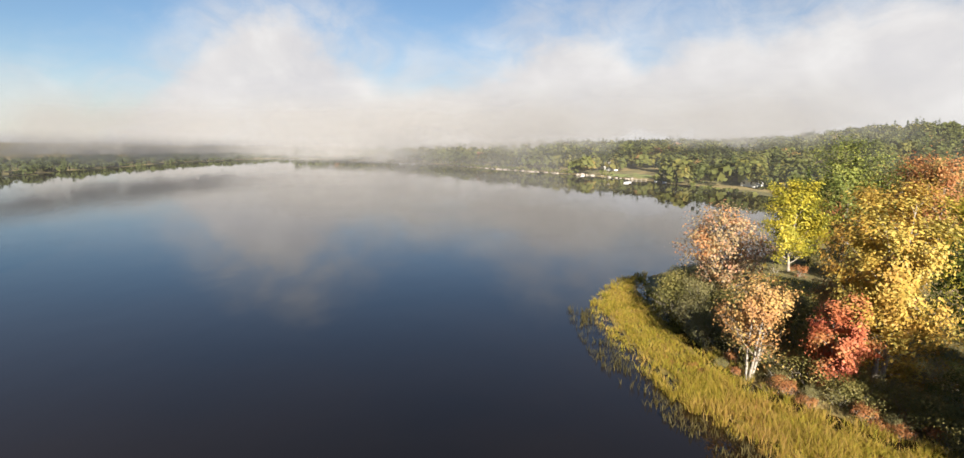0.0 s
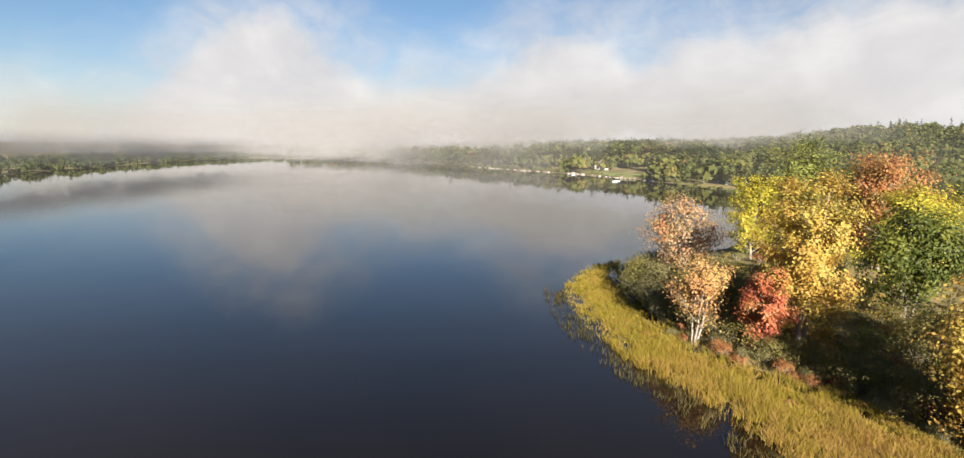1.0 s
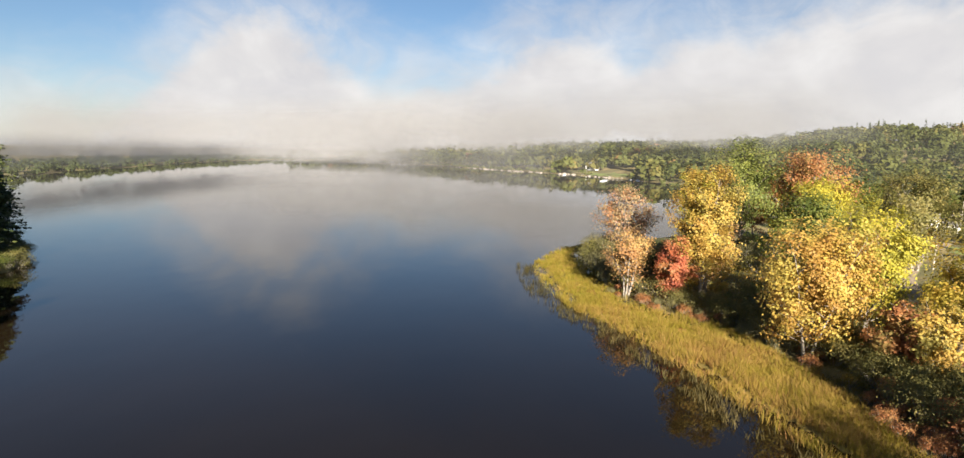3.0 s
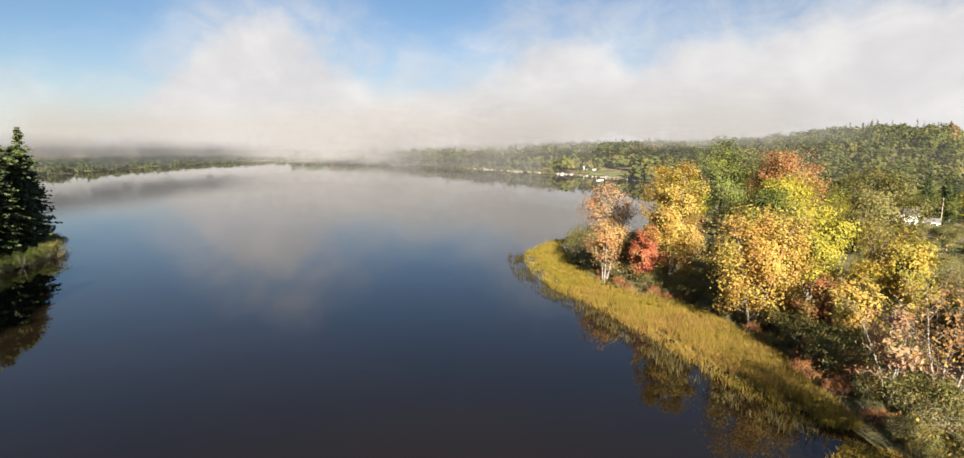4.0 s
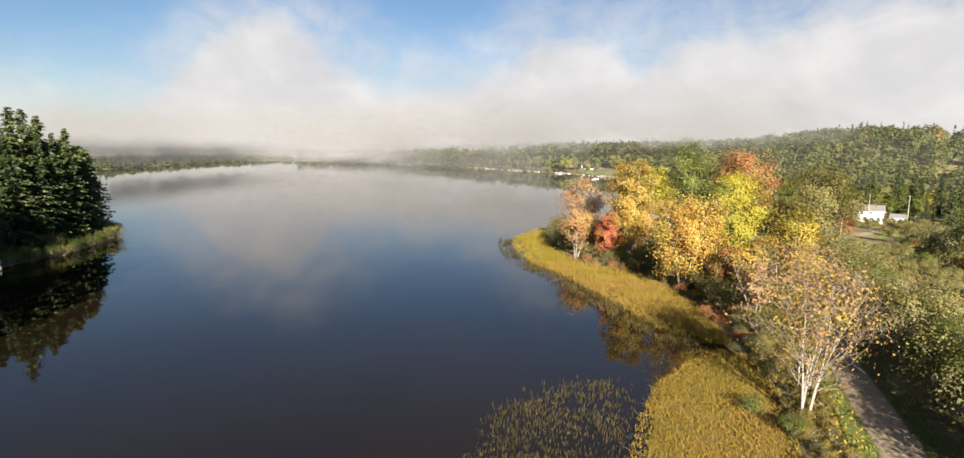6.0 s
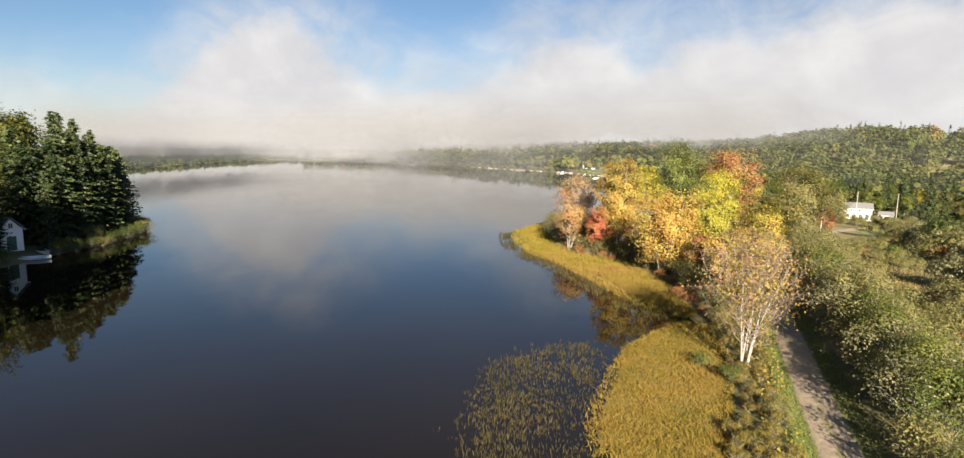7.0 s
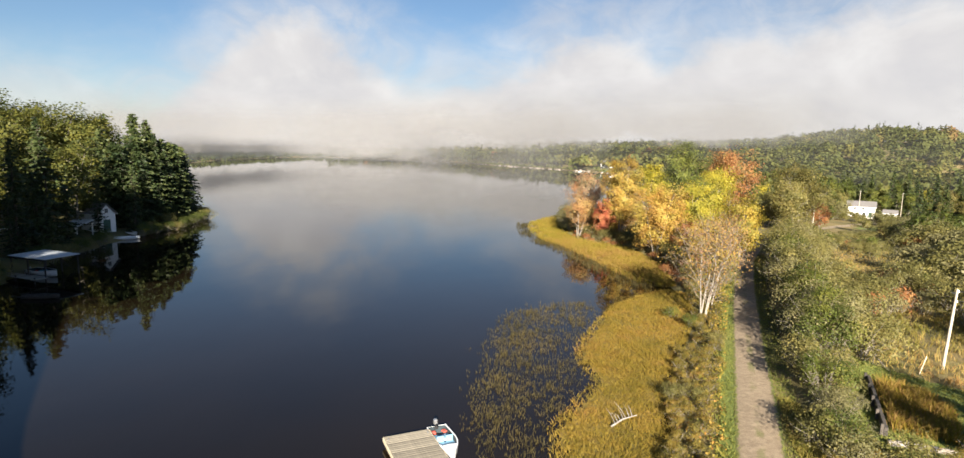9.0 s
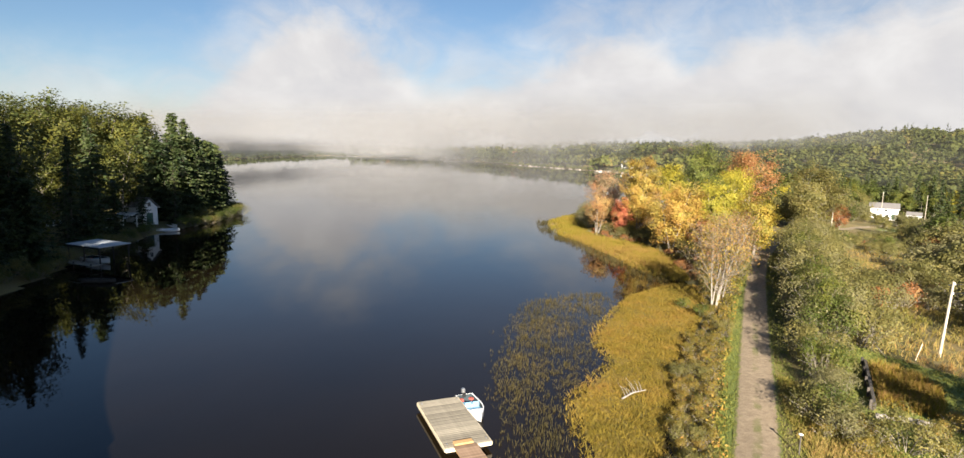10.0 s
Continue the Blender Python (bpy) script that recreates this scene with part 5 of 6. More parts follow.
blades("sparse_reeds", on_water(X, Y), 0.27, 0.022, SPARSEREED, "thin scattered reeds standing in open water", "reeds", 36, 3, 0.35, bay_tint)
X, Y = random_in(shrink(POINT_MARSH, -2.4), 14000, 37)
k = ~in_outline(X, Y, np.array(POINT_MARSH, float)) & (X < 23) & (Y < 52) & (cluster_noise(X, Y, 1.1, 0.2) > -0.1)
blades("sparse_reeds", on_water(X[k], Y[k]), 0.5, 0.035, SPARSEREED, "thin scattered reeds at the marsh edge", "reeds", 38, 2, 0.35, reed_tint)


# low rust and ochre bushes that grow into the inner edge of the reeds
inner = np.random.default_rng(61)
X, Y = random_in(shrink(POINT_MARSH, 2.6), 150, 62)
k = shore_distance(X, Y) > -4.5
for x, y in zip(X[k], Y[k]):
    if y < 40:
        put_shrub(int(inner.choice([3, 4, 4])), float(x), float(y), float(inner.uniform(0.22, 0.42)))


LAWNBLADE = tinted_leaf("lawn_blade", [(0.0, (0.09, 0.11, 0.024)), (0.5, (0.165, 0.185, 0.04)), (1.0, (0.27, 0.24, 0.065))], 0.25, 0.4)


def bank_tint(x, y, r):
    return np.clip(0.35 + 0.3 * cluster_noise(x, y, 0.45, 0.3) + 0.15 * cluster_noise(x, y, 1.3) + r.normal(size=len(x)) * 0.12, 0, 1)


def meadow_tint(x, y, r):
    return np.clip(0.55 + 0.3 * cluster_noise(x, y, 0.16, 0.5) + 0.15 * cluster_noise(x, y, 0.6) + r.normal(size=len(x)) * 0.12, 0, 1)


MEADOW = [(26, -46), (31, -27), (33, -20), (38, -6), (44, 10), (52, 30), (66, 52), (90, 80), (125, 80), (125, 20), (90, -10), (70, -30), (55, -46)]
X, Y = random_in(MEADOW, 32000, 39)
k = ~in_outline(X, Y, np.array([(23.5, -46), (25, -40), (27.4, -33), (28.8, -28), (30.6, -27), (33.4, -31), (37, -34.5), (43, -37), (50, -42), (48, -54), (24, -54)], float)) & (np.random.default_rng(2).random(len(X)) < np.clip(1.25 - (X - 30) / 45, 0.08, 1))
blades("dry_grass", np.stack([X[k], Y[k], height(X[k], Y[k])], -1), 0.5, 0.04, DRYGRASS, "tall tawny dry grass filling the meadow", "grass", 40, 4, 0.55, meadow_tint)
X, Y = random_in([(26.8, -39.8), (29.8, -32.6), (32.2, -33.6), (32.0, -37), (29.4, -41.0)], 1500, 45)
blades("dry_grass", np.stack([X, Y, height(X, Y)], -1), 0.7, 0.035, REED, "patch of tall ochre grass beside timber wall", "grass", 46, 3, 0.35, meadow_tint)
X, Y = random_in([(23.5, -46), (25, -40), (27.4, -33), (28.8, -28), (30.6, -27), (33.4, -31), (37, -34.5), (43, -37), (44, -44)], 9000, 47)
blades("lawn_grass", np.stack([X, Y, height(X, Y) + 0.02], -1), 0.13, 0.05, LAWNBLADE, "short uneven green lawn grass", "grass", 48, 2, 0.6, meadow_tint)
# short grass along both sides of the track
rv = np.random.default_rng(49)
ty = rv.uniform(-52, 20, 6500)
tx = np.interp(ty, [p[1] for p in TRACK], [p[0] for p in TRACK]) + np.where(rv.random(6500) < 0.55, -1, 1) * rv.uniform(1.1, 2.5, 6500)
blades("verge_grass", np.stack([tx, ty, height(tx, ty)], -1), 0.13, 0.03, LAWNBLADE, "short green grass beside the gravel track", "grass", 50, 4, 0.6, meadow_tint)
X, Y = random_in([(19.4, -51), (24.5, -51), (25.2, -41), (22.4, -35.5), (20.8, -41)], 3200, 51)
blades("verge_grass", np.stack([X, Y, height(X, Y)], -1), 0.26, 0.03, DRYGRASS, "rough yellow-green grass between track and lawn", "grass", 52, 4, 0.6, bank_tint)
# tangled low growth between the marsh, the track and the shore trees
BANK = [(13, -48), (17, -36), (20, -27), (22.5, -20), (24.5, -12), (26.5, -2), (26, 8), (26.3, 16), (23.5, 25), (19, 29.5), (16.5, 34), (15, 46), (15, 60), (24, 70), (40, 60), (46, 34), (38, 18), (31.5, 0), (26.4, -14), (22.6, -25), (18.4, -38), (15.6, -48)]


X, Y = random_in(BANK, 32000, 43)
r = np.random.default_rng(44)
P = np.stack([X, Y, height(X, Y) + 0.08 + np.clip(0.5 + 0.5 * cluster_noise(X, Y, 0.8, 1.0) + r.normal(size=len(X)) * 0.2, 0.02, 1.3) * r.random(len(X))], -1)
V, F = leaf_cards(r, P, 0.2, 0.8)
tagged(new("undergrowth", fast_mesh("undergrowth", V, F, LOWBUSH, np.repeat(bank_tint(X, Y, r), 4))), "tangled low undergrowth in rust, gold and green", "undergrowth", kind="stuff")


# ---- fallen branch in the marsh ----
def dead_branch(x, y, turn):
    r = np.random.default_rng(5)
    t = thing("fallen_branch", pose(x, y, 0.1, 0, 0, turn), "bleached dead branch lying in marsh grass", "branch")
    main = [[(np.array([0, 0, 0.1]), 0.07), (np.array([1.0, 0.05, 0.25]), 0.05), (np.array([2.2, 0.0, 0.2]), 0.025)]]
    part("limb", fast_mesh("limb", *tubes(main, 6), BARK_PALE, smooth=True), BARK_PALE, t)
    for i in range(7):
        p = np.array([0.3 + i * 0.25, 0.02, 0.2])
        q = p + np.array([r.uniform(-0.2, 0.4), r.uniform(0.5, 1.1), r.uniform(0.2, 0.7)])
        part("twig", fast_mesh("twig", *tubes([[(p, 0.03), ((p + q) / 2 + np.array([0, 0, 0.1]), 0.02), (q, 0.008)]], 4), BARK_PALE), BARK_PALE, t)


dead_branch(11.6, -39.4, 40)


# ---- floating dock, gangway and boat ----
DOCK_AT = pose(1.45, -44.75, 0.0, 0, 0, -62.0)


def build_dock():
    d = thing("floating_dock", DOCK_AT, "weathered grey plank floating dock with pale side boards", "dock")
    L, W = 5.7, 2.55
    n = 30
    step = L / n
    plank = box((step - 0.018, W, 0.04), bevel=0.008)
    me = bpy.data.meshes.new("plank")
    plank.to_mesh(me)
    plank.free()
    me.materials.append(DECK)
    r = random.Random(4)
    for i in range(n):
        p = part("plank", me, DECK, d)
        p.matrix_basis = pose(-L / 2 + step * (i + 0.5), r.uniform(-0.012, 0.012), 0.47 + r.uniform(-0.003, 0.003))
    for s in (-1, 1):
        part("side_board", box((L + 0.04, 0.05, 0.2), bevel=0.008), TIMBER_PALE, d, "pale sunlit side board", pose(0, s * (W / 2 + 0.03), 0.365))
        part("end_board", box((0.05, W, 0.2), bevel=0.008), TIMBER_PALE, d, "", pose(s * (L / 2 + 0.045), 0, 0.365))
    for x in (-1.8, 0, 1.8):
        part("float", box((1.4, W - 0.3, 0.3), bevel=0.06), RUBBER, d, "black plastic float", pose(x, 0, 0.11))
    for x, y in ((-2.5, -1.1), (-2.5, 1.1), (2.5, 1.1), (2.5, -1.1)):
        part("cleat", box((0.16, 0.05, 0.06), bevel=0.015), STEEL, d, "", pose(x, y, 0.52))
    g = thing("gangway", DOCK_AT @ pose(2.92, -0.25, 0.0), "sloping wooden gangway from dock to shore", "gangway")
    me2 = bpy.data.meshes.new("plank")
    bb = box((0.14, 1.25, 0.035), bevel=0.005)
    bb.to_mesh(me2)
    bb.free()
    me2.materials.append(DECKRED)
    for i in range(48):
        p = part("plank", me2, DECKRED, g)
        p.matrix_basis = pose(0.1 + i * 0.15, r.uniform(-0.01, 0.01), 0.56 + i * 0.004)
    for s in (-1, 1):
        part("stringer", box((7.3, 0.05, 0.14), bevel=0.006), TIMBER, g, "", pose(3.62, s * 0.55, 0.56, 0, -1.5, 0))
    part("step", box((0.35, 1.05, 0.12), bevel=0.01), TIMBER, d, "orange new timber step", pose(2.64, -0.25, 0.56))
    for x in (2.4, 6.6):
        for s in (-1, 1):
            part("post", box((0.1, 0.1, 1.7), bevel=0.01), DARKWOOD, g, "", pose(x, s * 0.68, -0.1))


TIMBER_PALE = plank_material("pale_timber", (0.42, 0.34, 0.22), (0.58, 0.50, 0.36), (0.70, 0.62, 0.48))
DECKRED = plank_material("brown_deck", (0.16, 0.10, 0.065), (0.26, 0.17, 0.11), (0.36, 0.25, 0.17))
build_dock()


def loft(sections, close_ends=True):
    """A skin over cross-sections with equally many points."""
    bm = bmesh.new()
    rows = [[bm.verts.new(p) for p in s] for s in sections]
    for a, b in zip(rows, rows[1:]):
        for i in range(len(a) - 1):
            bm.faces.new((a[i], a[i + 1], b[i + 1], b[i]))
    if close_ends:
        bm.faces.new(rows[0])
    bmesh.ops.remove_doubles(bm, verts=bm.verts, dist=0.004)
    return bm


def hull_sections(L, B, H, inset=0.0, floor=0.0, n=12):
    """Half-open hull sections from the stern (x = 0) to the bow, keel at z = floor."""
    out = []
    for i in range(n + 1):
        t = i / n
        w = B / 2 * (0.88 + 0.12 * math.sin(t * math.pi)) * (1 - max(0, (t - 0.45) / 0.55) ** 2.3) - inset
        w = max(w, 0.006)
        sheer = H * (1 + 0.22 * t * t)
        keel = floor + 0.3 * H * max(0, (t - 0.6) / 0.4) ** 2
        x = (L - inset * 1.6) * t + inset * 0.6
        out.append([(x, w, sheer), (x, w * 0.94, keel + (sheer - keel) * 0.5), (x, w * 0.72, keel + (sheer - keel) * 0.12), (x, 0, keel),
                    (x, -w * 0.72, keel + (sheer - keel) * 0.12), (x, -w * 0.94, keel + (sheer - keel) * 0.5), (x, -w, sheer)])
    return out


def build_boat(name, m, label, L=3.9, B=1.5, H=0.62, colour=None, motor=True, fitted=True):
    b = thing(name, m, label, "boat")
    outer, inner = hull_sections(L, B, H), hull_sections(L, B, H - 0.004, 0.06, 0.1)
    part("hull", loft(outer), colour or HULL, b, smooth=True)
    part("liner", loft(inner), NAVY if fitted else colour or HULL, b, "dark inside of the hull", smooth=True)
    bm = bmesh.new()
    for a, c, a2, c2 in zip(outer, inner, outer[1:], inner[1:]):
        for k in (0, 6):
            vs = [bm.verts.new((*p[:2], p[2] + 0.012)) for p in (a[k], a2[k], c2[k], c[k])]
            bm.faces.new(vs)
    bmesh.ops.remove_doubles(bm, verts=bm.verts, dist=0.003)
    bmesh.ops.solidify(bm, geom=bm.faces[:], thickness=0.03)
    part("gunwale", bm, colour or HULL, b, "" if colour else "white rolled gunwale")
    if fitted:
        for x in (L * 0.3, L * 0.57):
            part("seat", box((0.42, B * 0.78, 0.08), bevel=0.02), BLUE, b, "blue bench seat", pose(x, 0, 0.36))
            part("seat_base", box((0.3, B * 0.5, 0.24), bevel=0.02), HULL, b, "", pose(x, 0, 0.2))
        for y in (-0.25, 0.25):
            part("seat_back", box((0.08, 0.42, 0.36), bevel=0.03), BLUE, b, "blue folding seat back", pose(L * 0.49, y, 0.55, 0, -12, 0))
        part("foredeck", loft([[(x, w, z), (x, 0, z + 0.03), (x, -w, z)] for x, w, z in ((L * 0.72, B * 0.34, H * 1.1), (L * 0.8, B * 0.27, H * 1.13), (L * 0.9, B * 0.15, H * 1.18), (L * 0.97, 0.02, H * 1.22))], False), HULL, b)
        part("life_vest", box((0.3, 0.26, 0.12), bevel=0.04), RED, b, "faded red life vest", pose(0.5, 0.32, 0.42, 0, 0, 20))
        part("cushion", box((0.4, 0.35, 0.1), bevel=0.03), BLUE, b, "", pose(1.35, -0.35, 0.45, 0, 0, -15))
        part("fuel_tank", box((0.24, 0.34, 0.2), bevel=0.04), RED, b, "red fuel tank", pose(0.35, -0.3, 0.32))
    if motor:
        mt = part("outboard_motor", box((0.26, 0.24, 0.32), bevel=0.06), STEEL, b, "grey outboard motor cowl", pose(-0.12, 0.0, 0.74))
        part("leg", box((0.12, 0.1, 0.7), bevel=0.02), RUBBER, mt, "", pose(-0.03, 0, -0.5))
        part("tiller", box((0.45, 0.05, 0.05), bevel=0.012), RUBBER, mt, "", pose(0.3, 0, -0.08))
        part("clamp", box((0.1, 0.24, 0.2), bevel=0.01), RUBBER, mt, "", pose(0.12, 0, -0.3))
    return b


build_boat("motor_boat", pose(1.55, -41.05, -0.12, 0, 0, -62.5), "small white motorboat with blue seats tied at dock", 3.2, 1.26, 0.54)


# ---- poles, wires and the fence ----
def utility_pole(x, y, h, turn, label, lean=0.0, arm=True):
    p = thing("utility_pole", stand(x, y, turn, 1, 0) @ pose(0, 0, 0, 0, lean, 0), label, "pole", "utility poles")
    part("shaft", fast_mesh("shaft", *tubes([[(np.array([0, 0, -0.4]), 0.12), (np.array([0, 0, h * 0.5]), 0.1), (np.array([0, 0, h]), 0.08)]], 10), POLEWOOD, smooth=True), POLEWOOD, p)
    if arm:
        part("bracket", box((0.08, 0.5, 0.1), bevel=0.01), STEEL, p, "", pose(0.02, 0.15, h - 0.35))
        for z in (h - 0.15, h - 0.9):
            ins = bmesh.new()
            bmesh.ops.create_cone(ins, cap_ends=True, segments=10, radius1=0.06, radius2=0.04, depth=0.16)
            part("insulator", ins, WHITEPAINT, p, "white ceramic insulator", pose(0.13, 0, z))
    return p


def cable(a, b, sag, label):
    pts = []
    for i in range(15):
        t = i / 14
        v = np.array(a) * (1 - t) + np.array(b) * t
        v[2] -= sag * 4 * t * (1 - t)
        pts.append((v, 0.026))
    ob = new("power_line", fast_mesh("power_line", *tubes([pts], 4), RUBBER))
    tagged(ob, label, "cable", "overhead cables")


z0 = hz(37.2, -28.0)
utility_pole(37.2, -28.0, 6.6 - z0, 10, "bare pale wooden utility pole standing in dry grass", 3.0)
utility_pole(71.5, 66.5, 7.0, 30, "weathered wooden utility pole among shrubs")
utility_pole(118.0, 134.5, 9.6, 30, "weathered wooden utility pole before the white house")
utility_pole(146.0, 158.0, 9.8, 30, "weathered wooden utility pole beside spruce trees")
cable((37.5, -28, 6.4), (95, 6, 4.0), 1.0, "black power line sagging over the meadow")
cable((37.5, -28, 5.7), (95, 6, 3.2), 1.2, "black telephone line sagging over the meadow")


def build_fence():
    a, b = Vector((29.5, -32.4, 0)), Vector((26.1, -40.3, 0))
    d = b - a
    turn = math.degrees(math.atan2(d.y, d.x))
    L = d.length
    f = thing("timber_wall", pose(a.x, a.y, hz(a.x, a.y), 0, 0, turn), "low wall of dark stacked timbers beside lawn", "wall")
    for i in range(3):
        part("timber", box((L, 0.2, 0.19), bevel=0.02), DARKWOOD, f, "", pose(L / 2, 0, 0.1 + 0.2 * i))
    for i in range(5):
        part("post", box((0.16, 0.16, 0.85), bevel=0.02), DARKWOOD, f, "", pose(0.1 + i * (L - 0.2) / 4, -0.18, 0.32))
    g = thing("log", pose(25.7, -41.2, hz(25.7, -41.2) + 0.15, 0, 0, -14), "bleached white log lying on lawn", "log")
    part("stem", fast_mesh("stem", *tubes([[(np.array([0, 0, 0.0]), 0.17), (np.array([1.5, 0.05, 0.02]), 0.19), (np.array([3.4, -0.1, 0.0]), 0.14)]], 9), BARK_PALE, smooth=True), BARK_PALE, g)
    for x in (0.0, 3.4):
        cap = bmesh.new()
        bmesh.ops.create_circle(cap, cap_ends=True, segments=9, radius=0.165 if x == 0 else 0.138)
        part("cut_end", cap, TIMBER_PALE, g, "", pose(x, 0 if x == 0 else -0.1, 0, 0, 90, 0))
    s = thing("stake", pose(34.3, -30.0, hz(34.3, -30.0), 0, 14, 0), "short leaning yellow marker stake in grass", "stake")
    part("shaft", box((0.06, 0.06, 1.5), bevel=0.01), TIMBER_PALE, s, "", pose(0, 0, 0.65))
    q = thing("mailbox_post", pose(19.6, -46.1, hz(19.6, -46.1)), "white capped post beside the gravel track", "post")
    part("shaft", box((0.07, 0.07, 1.1), bevel=0.01), DARKWOOD, q, "", pose(0, 0, 0.5))
    part("cap", box((0.2, 0.12, 0.08), bevel=0.015), WHITEPAINT, q, "", pose(0, 0, 1.08, 0, 10, 20))


build_fence()


# ---- houses ----
def gable_house(name, m, label, L, W, H, rise, wall, roof, windows, doors=(), overhang=0.4, floor_h=0.0):
    """A house: walls with thickness, a pitched roof along x, framed windows and doors. windows: (face, along, z, w, h)."""
    h = thing(name, m, label, "house")
    for s in (-1, 1):
        part("side_wall", box((L, 0.2, H + 1.0), bevel=0.01), wall, h, "", pose(0, s * (W / 2 - 0.1), H / 2 - 0.5 + floor_h))
        bm = bmesh.new()
        pts = [(-W / 2 + 0.2, -1.0), (W / 2 - 0.2, -1.0), (W / 2 - 0.2, H), (0, H + rise - 0.1), (-W / 2 + 0.2, H)]
        f1 = [bm.verts.new((-0.1, y, z)) for y, z in pts]
        f2 = [bm.verts.new((0.1, y, z)) for y, z in pts]
        bm.faces.new(f1)
        bm.faces.new(f2[::-1])
        for i in range(5):
            bm.faces.new((f1[i], f2[i], f2[(i + 1) % 5], f1[(i + 1) % 5]))
        part("gable_wall", bm, wall, h, "", pose(s * (L / 2 - 0.1), 0, floor_h))
        slope = math.degrees(math.atan2(rise, W / 2))
        ln = math.hypot(rise, W / 2) + overhang
        cy, cz = s * (W / 4 + overhang / 2 * math.cos(radians(slope))), H + rise / 2 - overhang / 2 * math.sin(radians(slope)) + 0.08
        part("roof_slope", box((L + 2 * overhang, ln, 0.14), bevel=0.02), roof, h, "", pose(0, cy, cz + floor_h, -s * slope, 0, 0))
        part("fascia", box((L + 2 * overhang, 0.05, 0.18), bevel=0.01), WHITEPAINT, h, "", pose(0, s * (W / 2 + overhang * math.cos(radians(slope))), H - overhang * math.sin(radians(slope)) + floor_h))
    for kind, items in (("window", windows), ("door", doors)):
        for face, along, z, w, hh in items:
            turn = {"s": 0, "n": 180, "e": 90, "w": -90}[face]
            off = W / 2 if face in "sn" else L / 2
            px, py = {"s": (along, -off), "n": (-along, off), "e": (off, along), "w": (-off, -along)}[face]
            fr = part(kind, box((w, 0.06, hh), bevel=0.004), GLASS if kind == "window" else GREENPAINT, h, "", pose(px, py, z + floor_h, 0, 0, turn))
            for dx, dz, sx, sz in ((0, hh / 2, w + 0.2, 0.1), (0, -hh / 2, w + 0.24, 0.1), (-w / 2, 0, 0.1, hh), (w / 2, 0, 0.1, hh)):
                part("frame", box((sx, 0.09, sz), bevel=0.008), WHITEPAINT, fr, "", pose(dx, -0.02, dz))
            if kind == "window":
                part("mullion", box((0.05, 0.07, hh), bevel=0.004), WHITEPAINT, fr, "", pose(0, -0.02, 0))
    return h


wh = gable_house("white_house", pose(125.5, 147.0, hz(125.5, 147), 0, 0, -27), "white two-storey house with dark gabled roof", 8.4, 5.6, 3.9, 1.7, WHITEPAINT, ROOF,
                 [("s", -2.8, 1.3, 1.0, 1.2), ("s", -0.9, 1.3, 1.0, 1.2), ("s", 1.0, 1.3, 1.0, 1.2), ("s", -1.9, 3.2, 0.8, 0.9), ("s", 0.6, 3.2, 0.8, 0.9), ("e", 0, 3.0, 0.8, 1.0)], [("s", 2.8, 1.05, 1.0, 2.1)])
gable_house("garden_shed", pose(139.0, 152.5, hz(139, 152.5), 0, 0, -35), "small white outbuilding with grey roof", 4.0, 3.2, 2.1, 1.1, WHITEPAINT, ROOF, [("s", -1.2, 1.3, 0.9, 0.9)], [("s", 0.9, 1.05, 1.0, 2.0)])
gable_house("lake_cottage", pose(66.0, 398.0, hz(66, 398), 0, 0, -12), "white cottage with grey roof above far lawn", 10, 7, 3.4, 2.4, WHITEPAINT, ROOF,
            [("s", -3, 1.6, 1.6, 1.3), ("s", 0, 1.6, 1.6, 1.3), ("s", 3, 1.6, 1.2, 1.3)])
gable_house("lake_cottage", pose(112.0, 275.0, hz(112, 275), 0, 0, -60), "grey-roofed cottage on the wooded far shore", 8, 6, 3.0, 2.2, WHITEPAINT, METALROOF, [("s", -2, 1.5, 1.2, 1.2), ("s", 2, 1.5, 1.2, 1.2), ("w", 0, 1.5, 1.2, 1.2)])

# boathouse, slips and boats on the wooded left bank
gable_house("boathouse", pose(-66.0, 18.5, 0.8, 0, 0, -20), "white gabled boathouse with green door in shade", 4.4, 3.0, 3.3, 1.5, WHITEPAINT, ROOF,
            [("e", 0, 3.7, 0.6, 0.8), ("s", 0.6, 1.8, 0.8, 0.9), ("s", -1.2, 1.8, 0.8, 0.9)], [("e", 0.0, 1.2, 1.3, 2.1)], 0.3)


def build_porch():
    p = thing("porch_roof", pose(-65.5, 13.0, 0.4), "pale lean-to porch roof on white posts", "porch")
    part("roof", box((3.4, 3.6, 0.1), bevel=0.01), METALROOF, p, "", pose(0, 0, 2.6, 10, 0, 0))
    for x in (-1.5, 1.5):
        for y in (-1.6, 1.6):
            part("post", box((0.12, 0.12, 2.7), bevel=0.01), WHITEPAINT, p, "", pose(x, y, 1.15))
    r = thing("railing", pose(-72.0, 9.5, hz(-72.0, 9.5), 0, 0, 70), "white porch railing among dark trees", "railing")
    part("top_rail", box((7.0, 0.1, 0.1), bevel=0.01), WHITEPAINT, r, "", pose(0, 0, 1.05))
    part("bottom_rail", box((7.0, 0.08, 0.08), bevel=0.01), WHITEPAINT, r, "", pose(0, 0, 0.3))
    for i in range(8):
        part("baluster", box((0.12, 0.1, 1.2), bevel=0.01), WHITEPAINT, r, "", pose(-3.4 + i * 0.97, 0, 0.5))


build_porch()


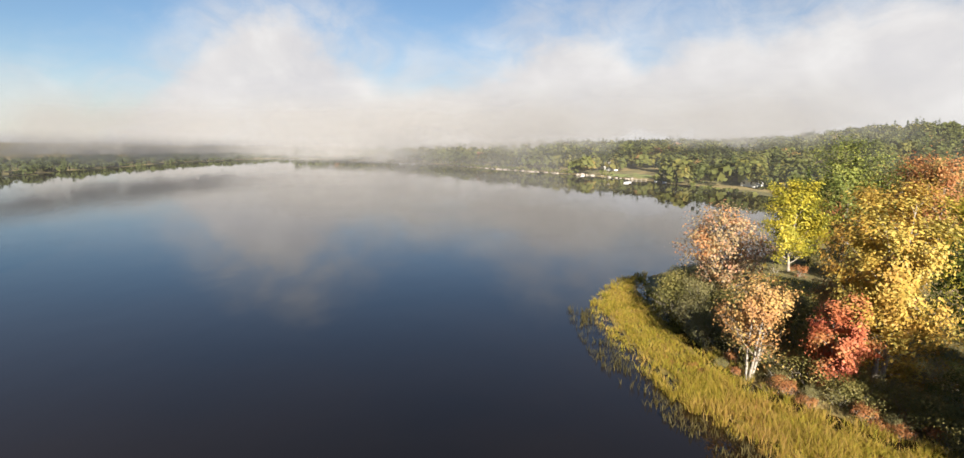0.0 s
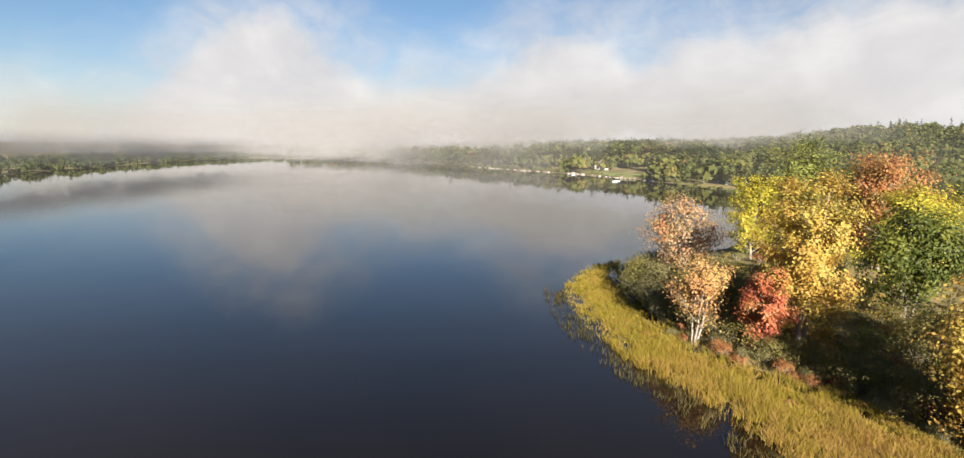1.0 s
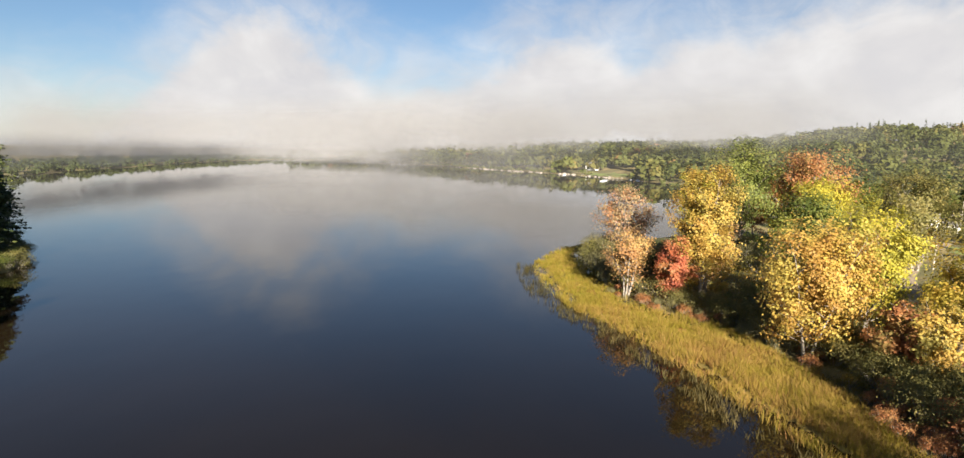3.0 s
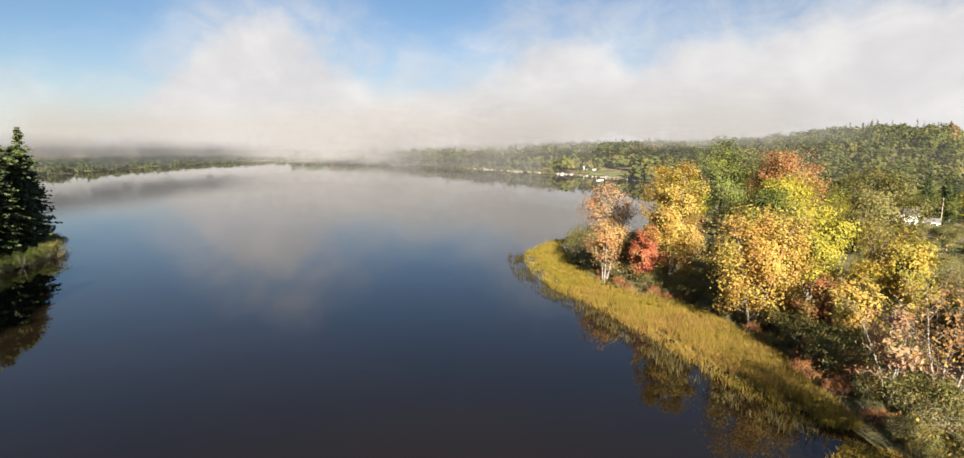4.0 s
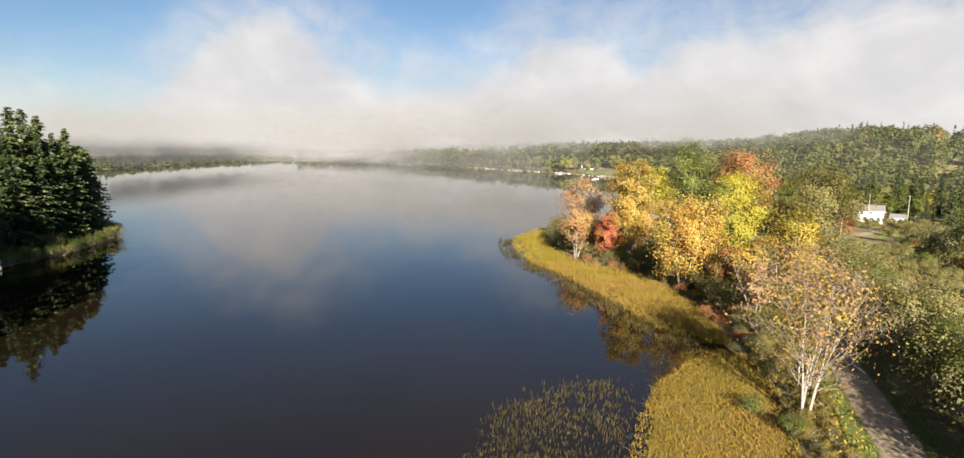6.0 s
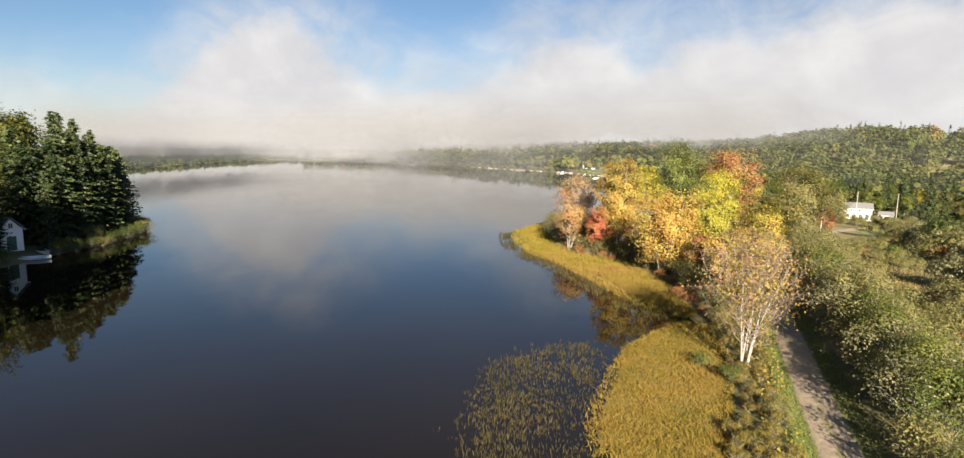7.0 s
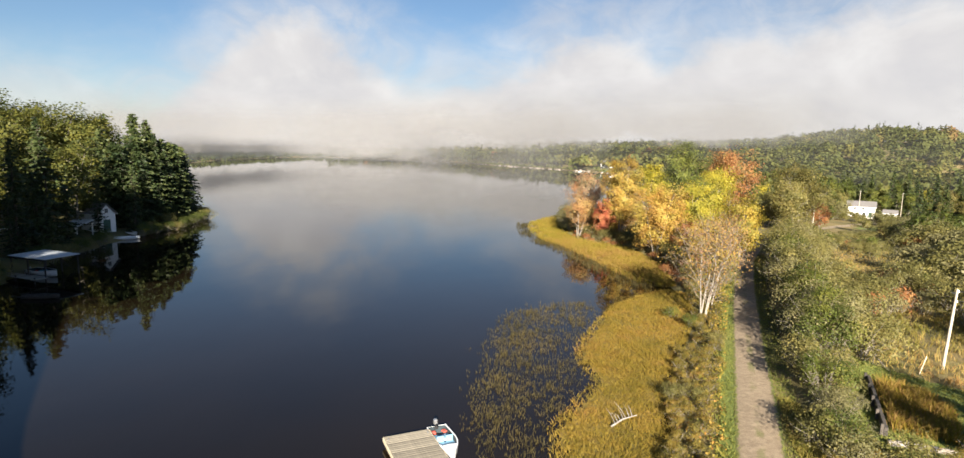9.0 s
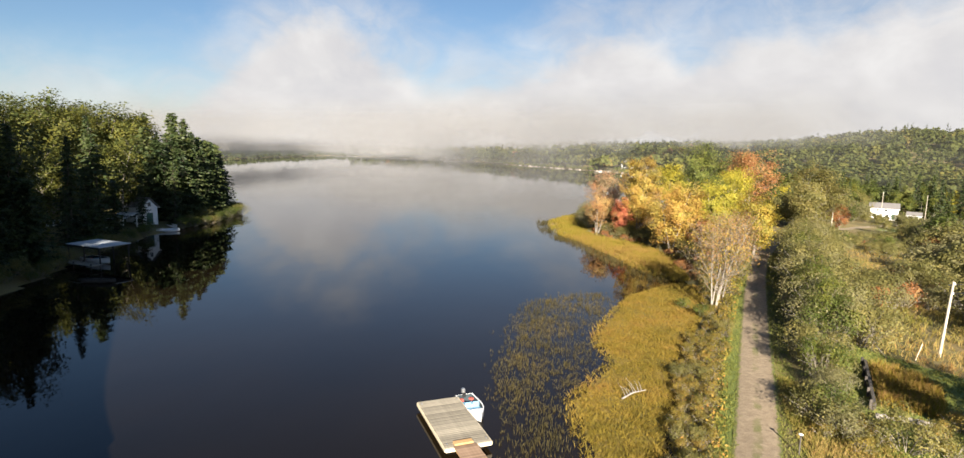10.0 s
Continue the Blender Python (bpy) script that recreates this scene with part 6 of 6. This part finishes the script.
def boat_shelter(x, y, turn):
    s = thing("boat_shelter", pose(x, y, 0, 0, 0, turn), "open boat shelter with pale sheet metal roof on posts", "boat shelter")
    rf = part("roof", box((6.4, 4.2, 0.07), bevel=0.01), METALROOF, s, "pale blue-grey sheet roof", pose(0, 0, 2.45, 0, 0, 0))
    for i in range(9):
        part("rib", box((0.05, 4.2, 0.05), bevel=0.005), METALROOF, rf, "", pose(-2.9 + i * 0.72, 0, 0.05))
    for px in (-2.9, 0, 2.9):
        for py in (-1.9, 1.9):
            part("post", box((0.13, 0.13, 3.4), bevel=0.01), DARKWOOD, s, "", pose(px, py, 0.7))
    for py in (-1.9, 1.9):
        part("beam", box((6.2, 0.12, 0.2), bevel=0.01), DARKWOOD, s, "", pose(0, py, 2.3))
    d = thing("side_dock", pose(x, y, 0, 0, 0, turn) @ pose(0.5, -3.0, 0), "low grey plank dock beside boat shelter", "dock")
    me = bpy.data.meshes.new("plank")
    bb = box((0.18, 1.5, 0.05), bevel=0.006)
    bb.to_mesh(me)
    bb.free()
    me.materials.append(DECK)
    for i in range(38):
        p = part("plank", me, DECK, d)
        p.matrix_basis = pose(-3.6 + i * 0.195, 0, 0.5)
    for px in (-3.2, 0, 3.2):
        for py in (-0.6, 0.6):
            part("post", box((0.12, 0.12, 1.9), bevel=0.01), DARKWOOD, d, "", pose(px, py, -0.2))


boat_shelter(-51.2, -8.8, -15)
build_boat("motor_boat", pose(-53.5, -8.4, -0.1, 0, 0, -15), "white motorboat moored under the boat shelter", 4.6, 1.8, 0.7)
build_boat("rowing_boat", pose(-63.2, 21.2, 0.1, 0, 0, -30), "white rowing boat drawn up by boathouse", 3.8, 1.4, 0.55, motor=False, fitted=False)
build_boat("rowing_boat", pose(-61.2, 15.6, -0.08, 0, 0, 35), "white rowing boat floating by boathouse", 3.6, 1.3, 0.5, motor=False, fitted=False)
# canoe in dark timber: the bank's shade is put into its colour
build_boat("canoe", pose(-44.8, -18.8, -0.05, 0, 0, 10), "canoe near the dark bank, coloured dark for its shade", 3.6, 0.8, 0.4, DARKWOOD, motor=False, fitted=False)


# ---- far shore: rocks, docks, boats ----
def boulder(x, y, size, seed):
    r = random.Random(seed)
    bm = bmesh.new()
    bmesh.ops.create_icosphere(bm, subdivisions=2, radius=1.0)
    for v in bm.verts:
        k = 1 + 0.35 * noise.noise(v.co * 1.4 + Vector((seed * 3.1, 0, 0)))
        v.co = Vector((v.co.x * k * size * 1.4, v.co.y * k * size, max(-0.4, v.co.z) * k * size * 0.75))
    b = part("boulder", bm, ROCK)
    b.matrix_basis = pose(x, y, max(0.0, hz(x, y)), 0, 0, r.uniform(0, 360))
    return tagged(b, "pale weathered shore boulder at the waterline", "rock", "boulders on the far shore")


rk = np.random.default_rng(9)
shore = np.array([(-70, 528), (-15, 438), (45, 362), (71, 308), (87, 255), (93, 215)], float)
seg = np.concatenate([[0], np.cumsum(np.linalg.norm(np.diff(shore, axis=0), axis=1))])
for i in range(60):
    s = seg[-1] * (0.15 + 0.55 * rk.random())
    x, y = np.interp(s, seg, shore[:, 0]) + rk.normal() * 1.2, np.interp(s, seg, shore[:, 1]) + rk.normal() * 1.2
    boulder(float(x), float(y), float(rk.uniform(0.35, 1.0)), i)


def far_dock(x, y, turn, L):
    d = thing("jetty", pose(x, y, 0, 0, 0, turn), "pale wooden jetty on the far shore", "jetty", "far jetties")
    part("deck", box((L, 1.2, 0.12), bevel=0.01), DECK, d, "", pose(0, 0, 0.5))
    for i in range(4):
        for s in (-0.55, 0.55):
            part("post", box((0.14, 0.14, 1.8), bevel=0.01), POLEWOOD, d, "", pose(-L / 2 + 0.4 + i * (L - 0.8) / 3, s, 0.0))


far_dock(66, 310, 190, 9)
far_dock(40, 352, 215, 8)
far_dock(10, 398, 215, 10)
for x, y, turn in ((52.5, 281, 20), (57.5, 288, 160), (39.5, 349, 40), (73.5, 300, 110), (76, 292, 120)):
    build_boat("motor_boat", pose(x, y, -0.1, 0, 0, turn), "small white boat moored off the far shore", 2.9, 1.15, 0.42)
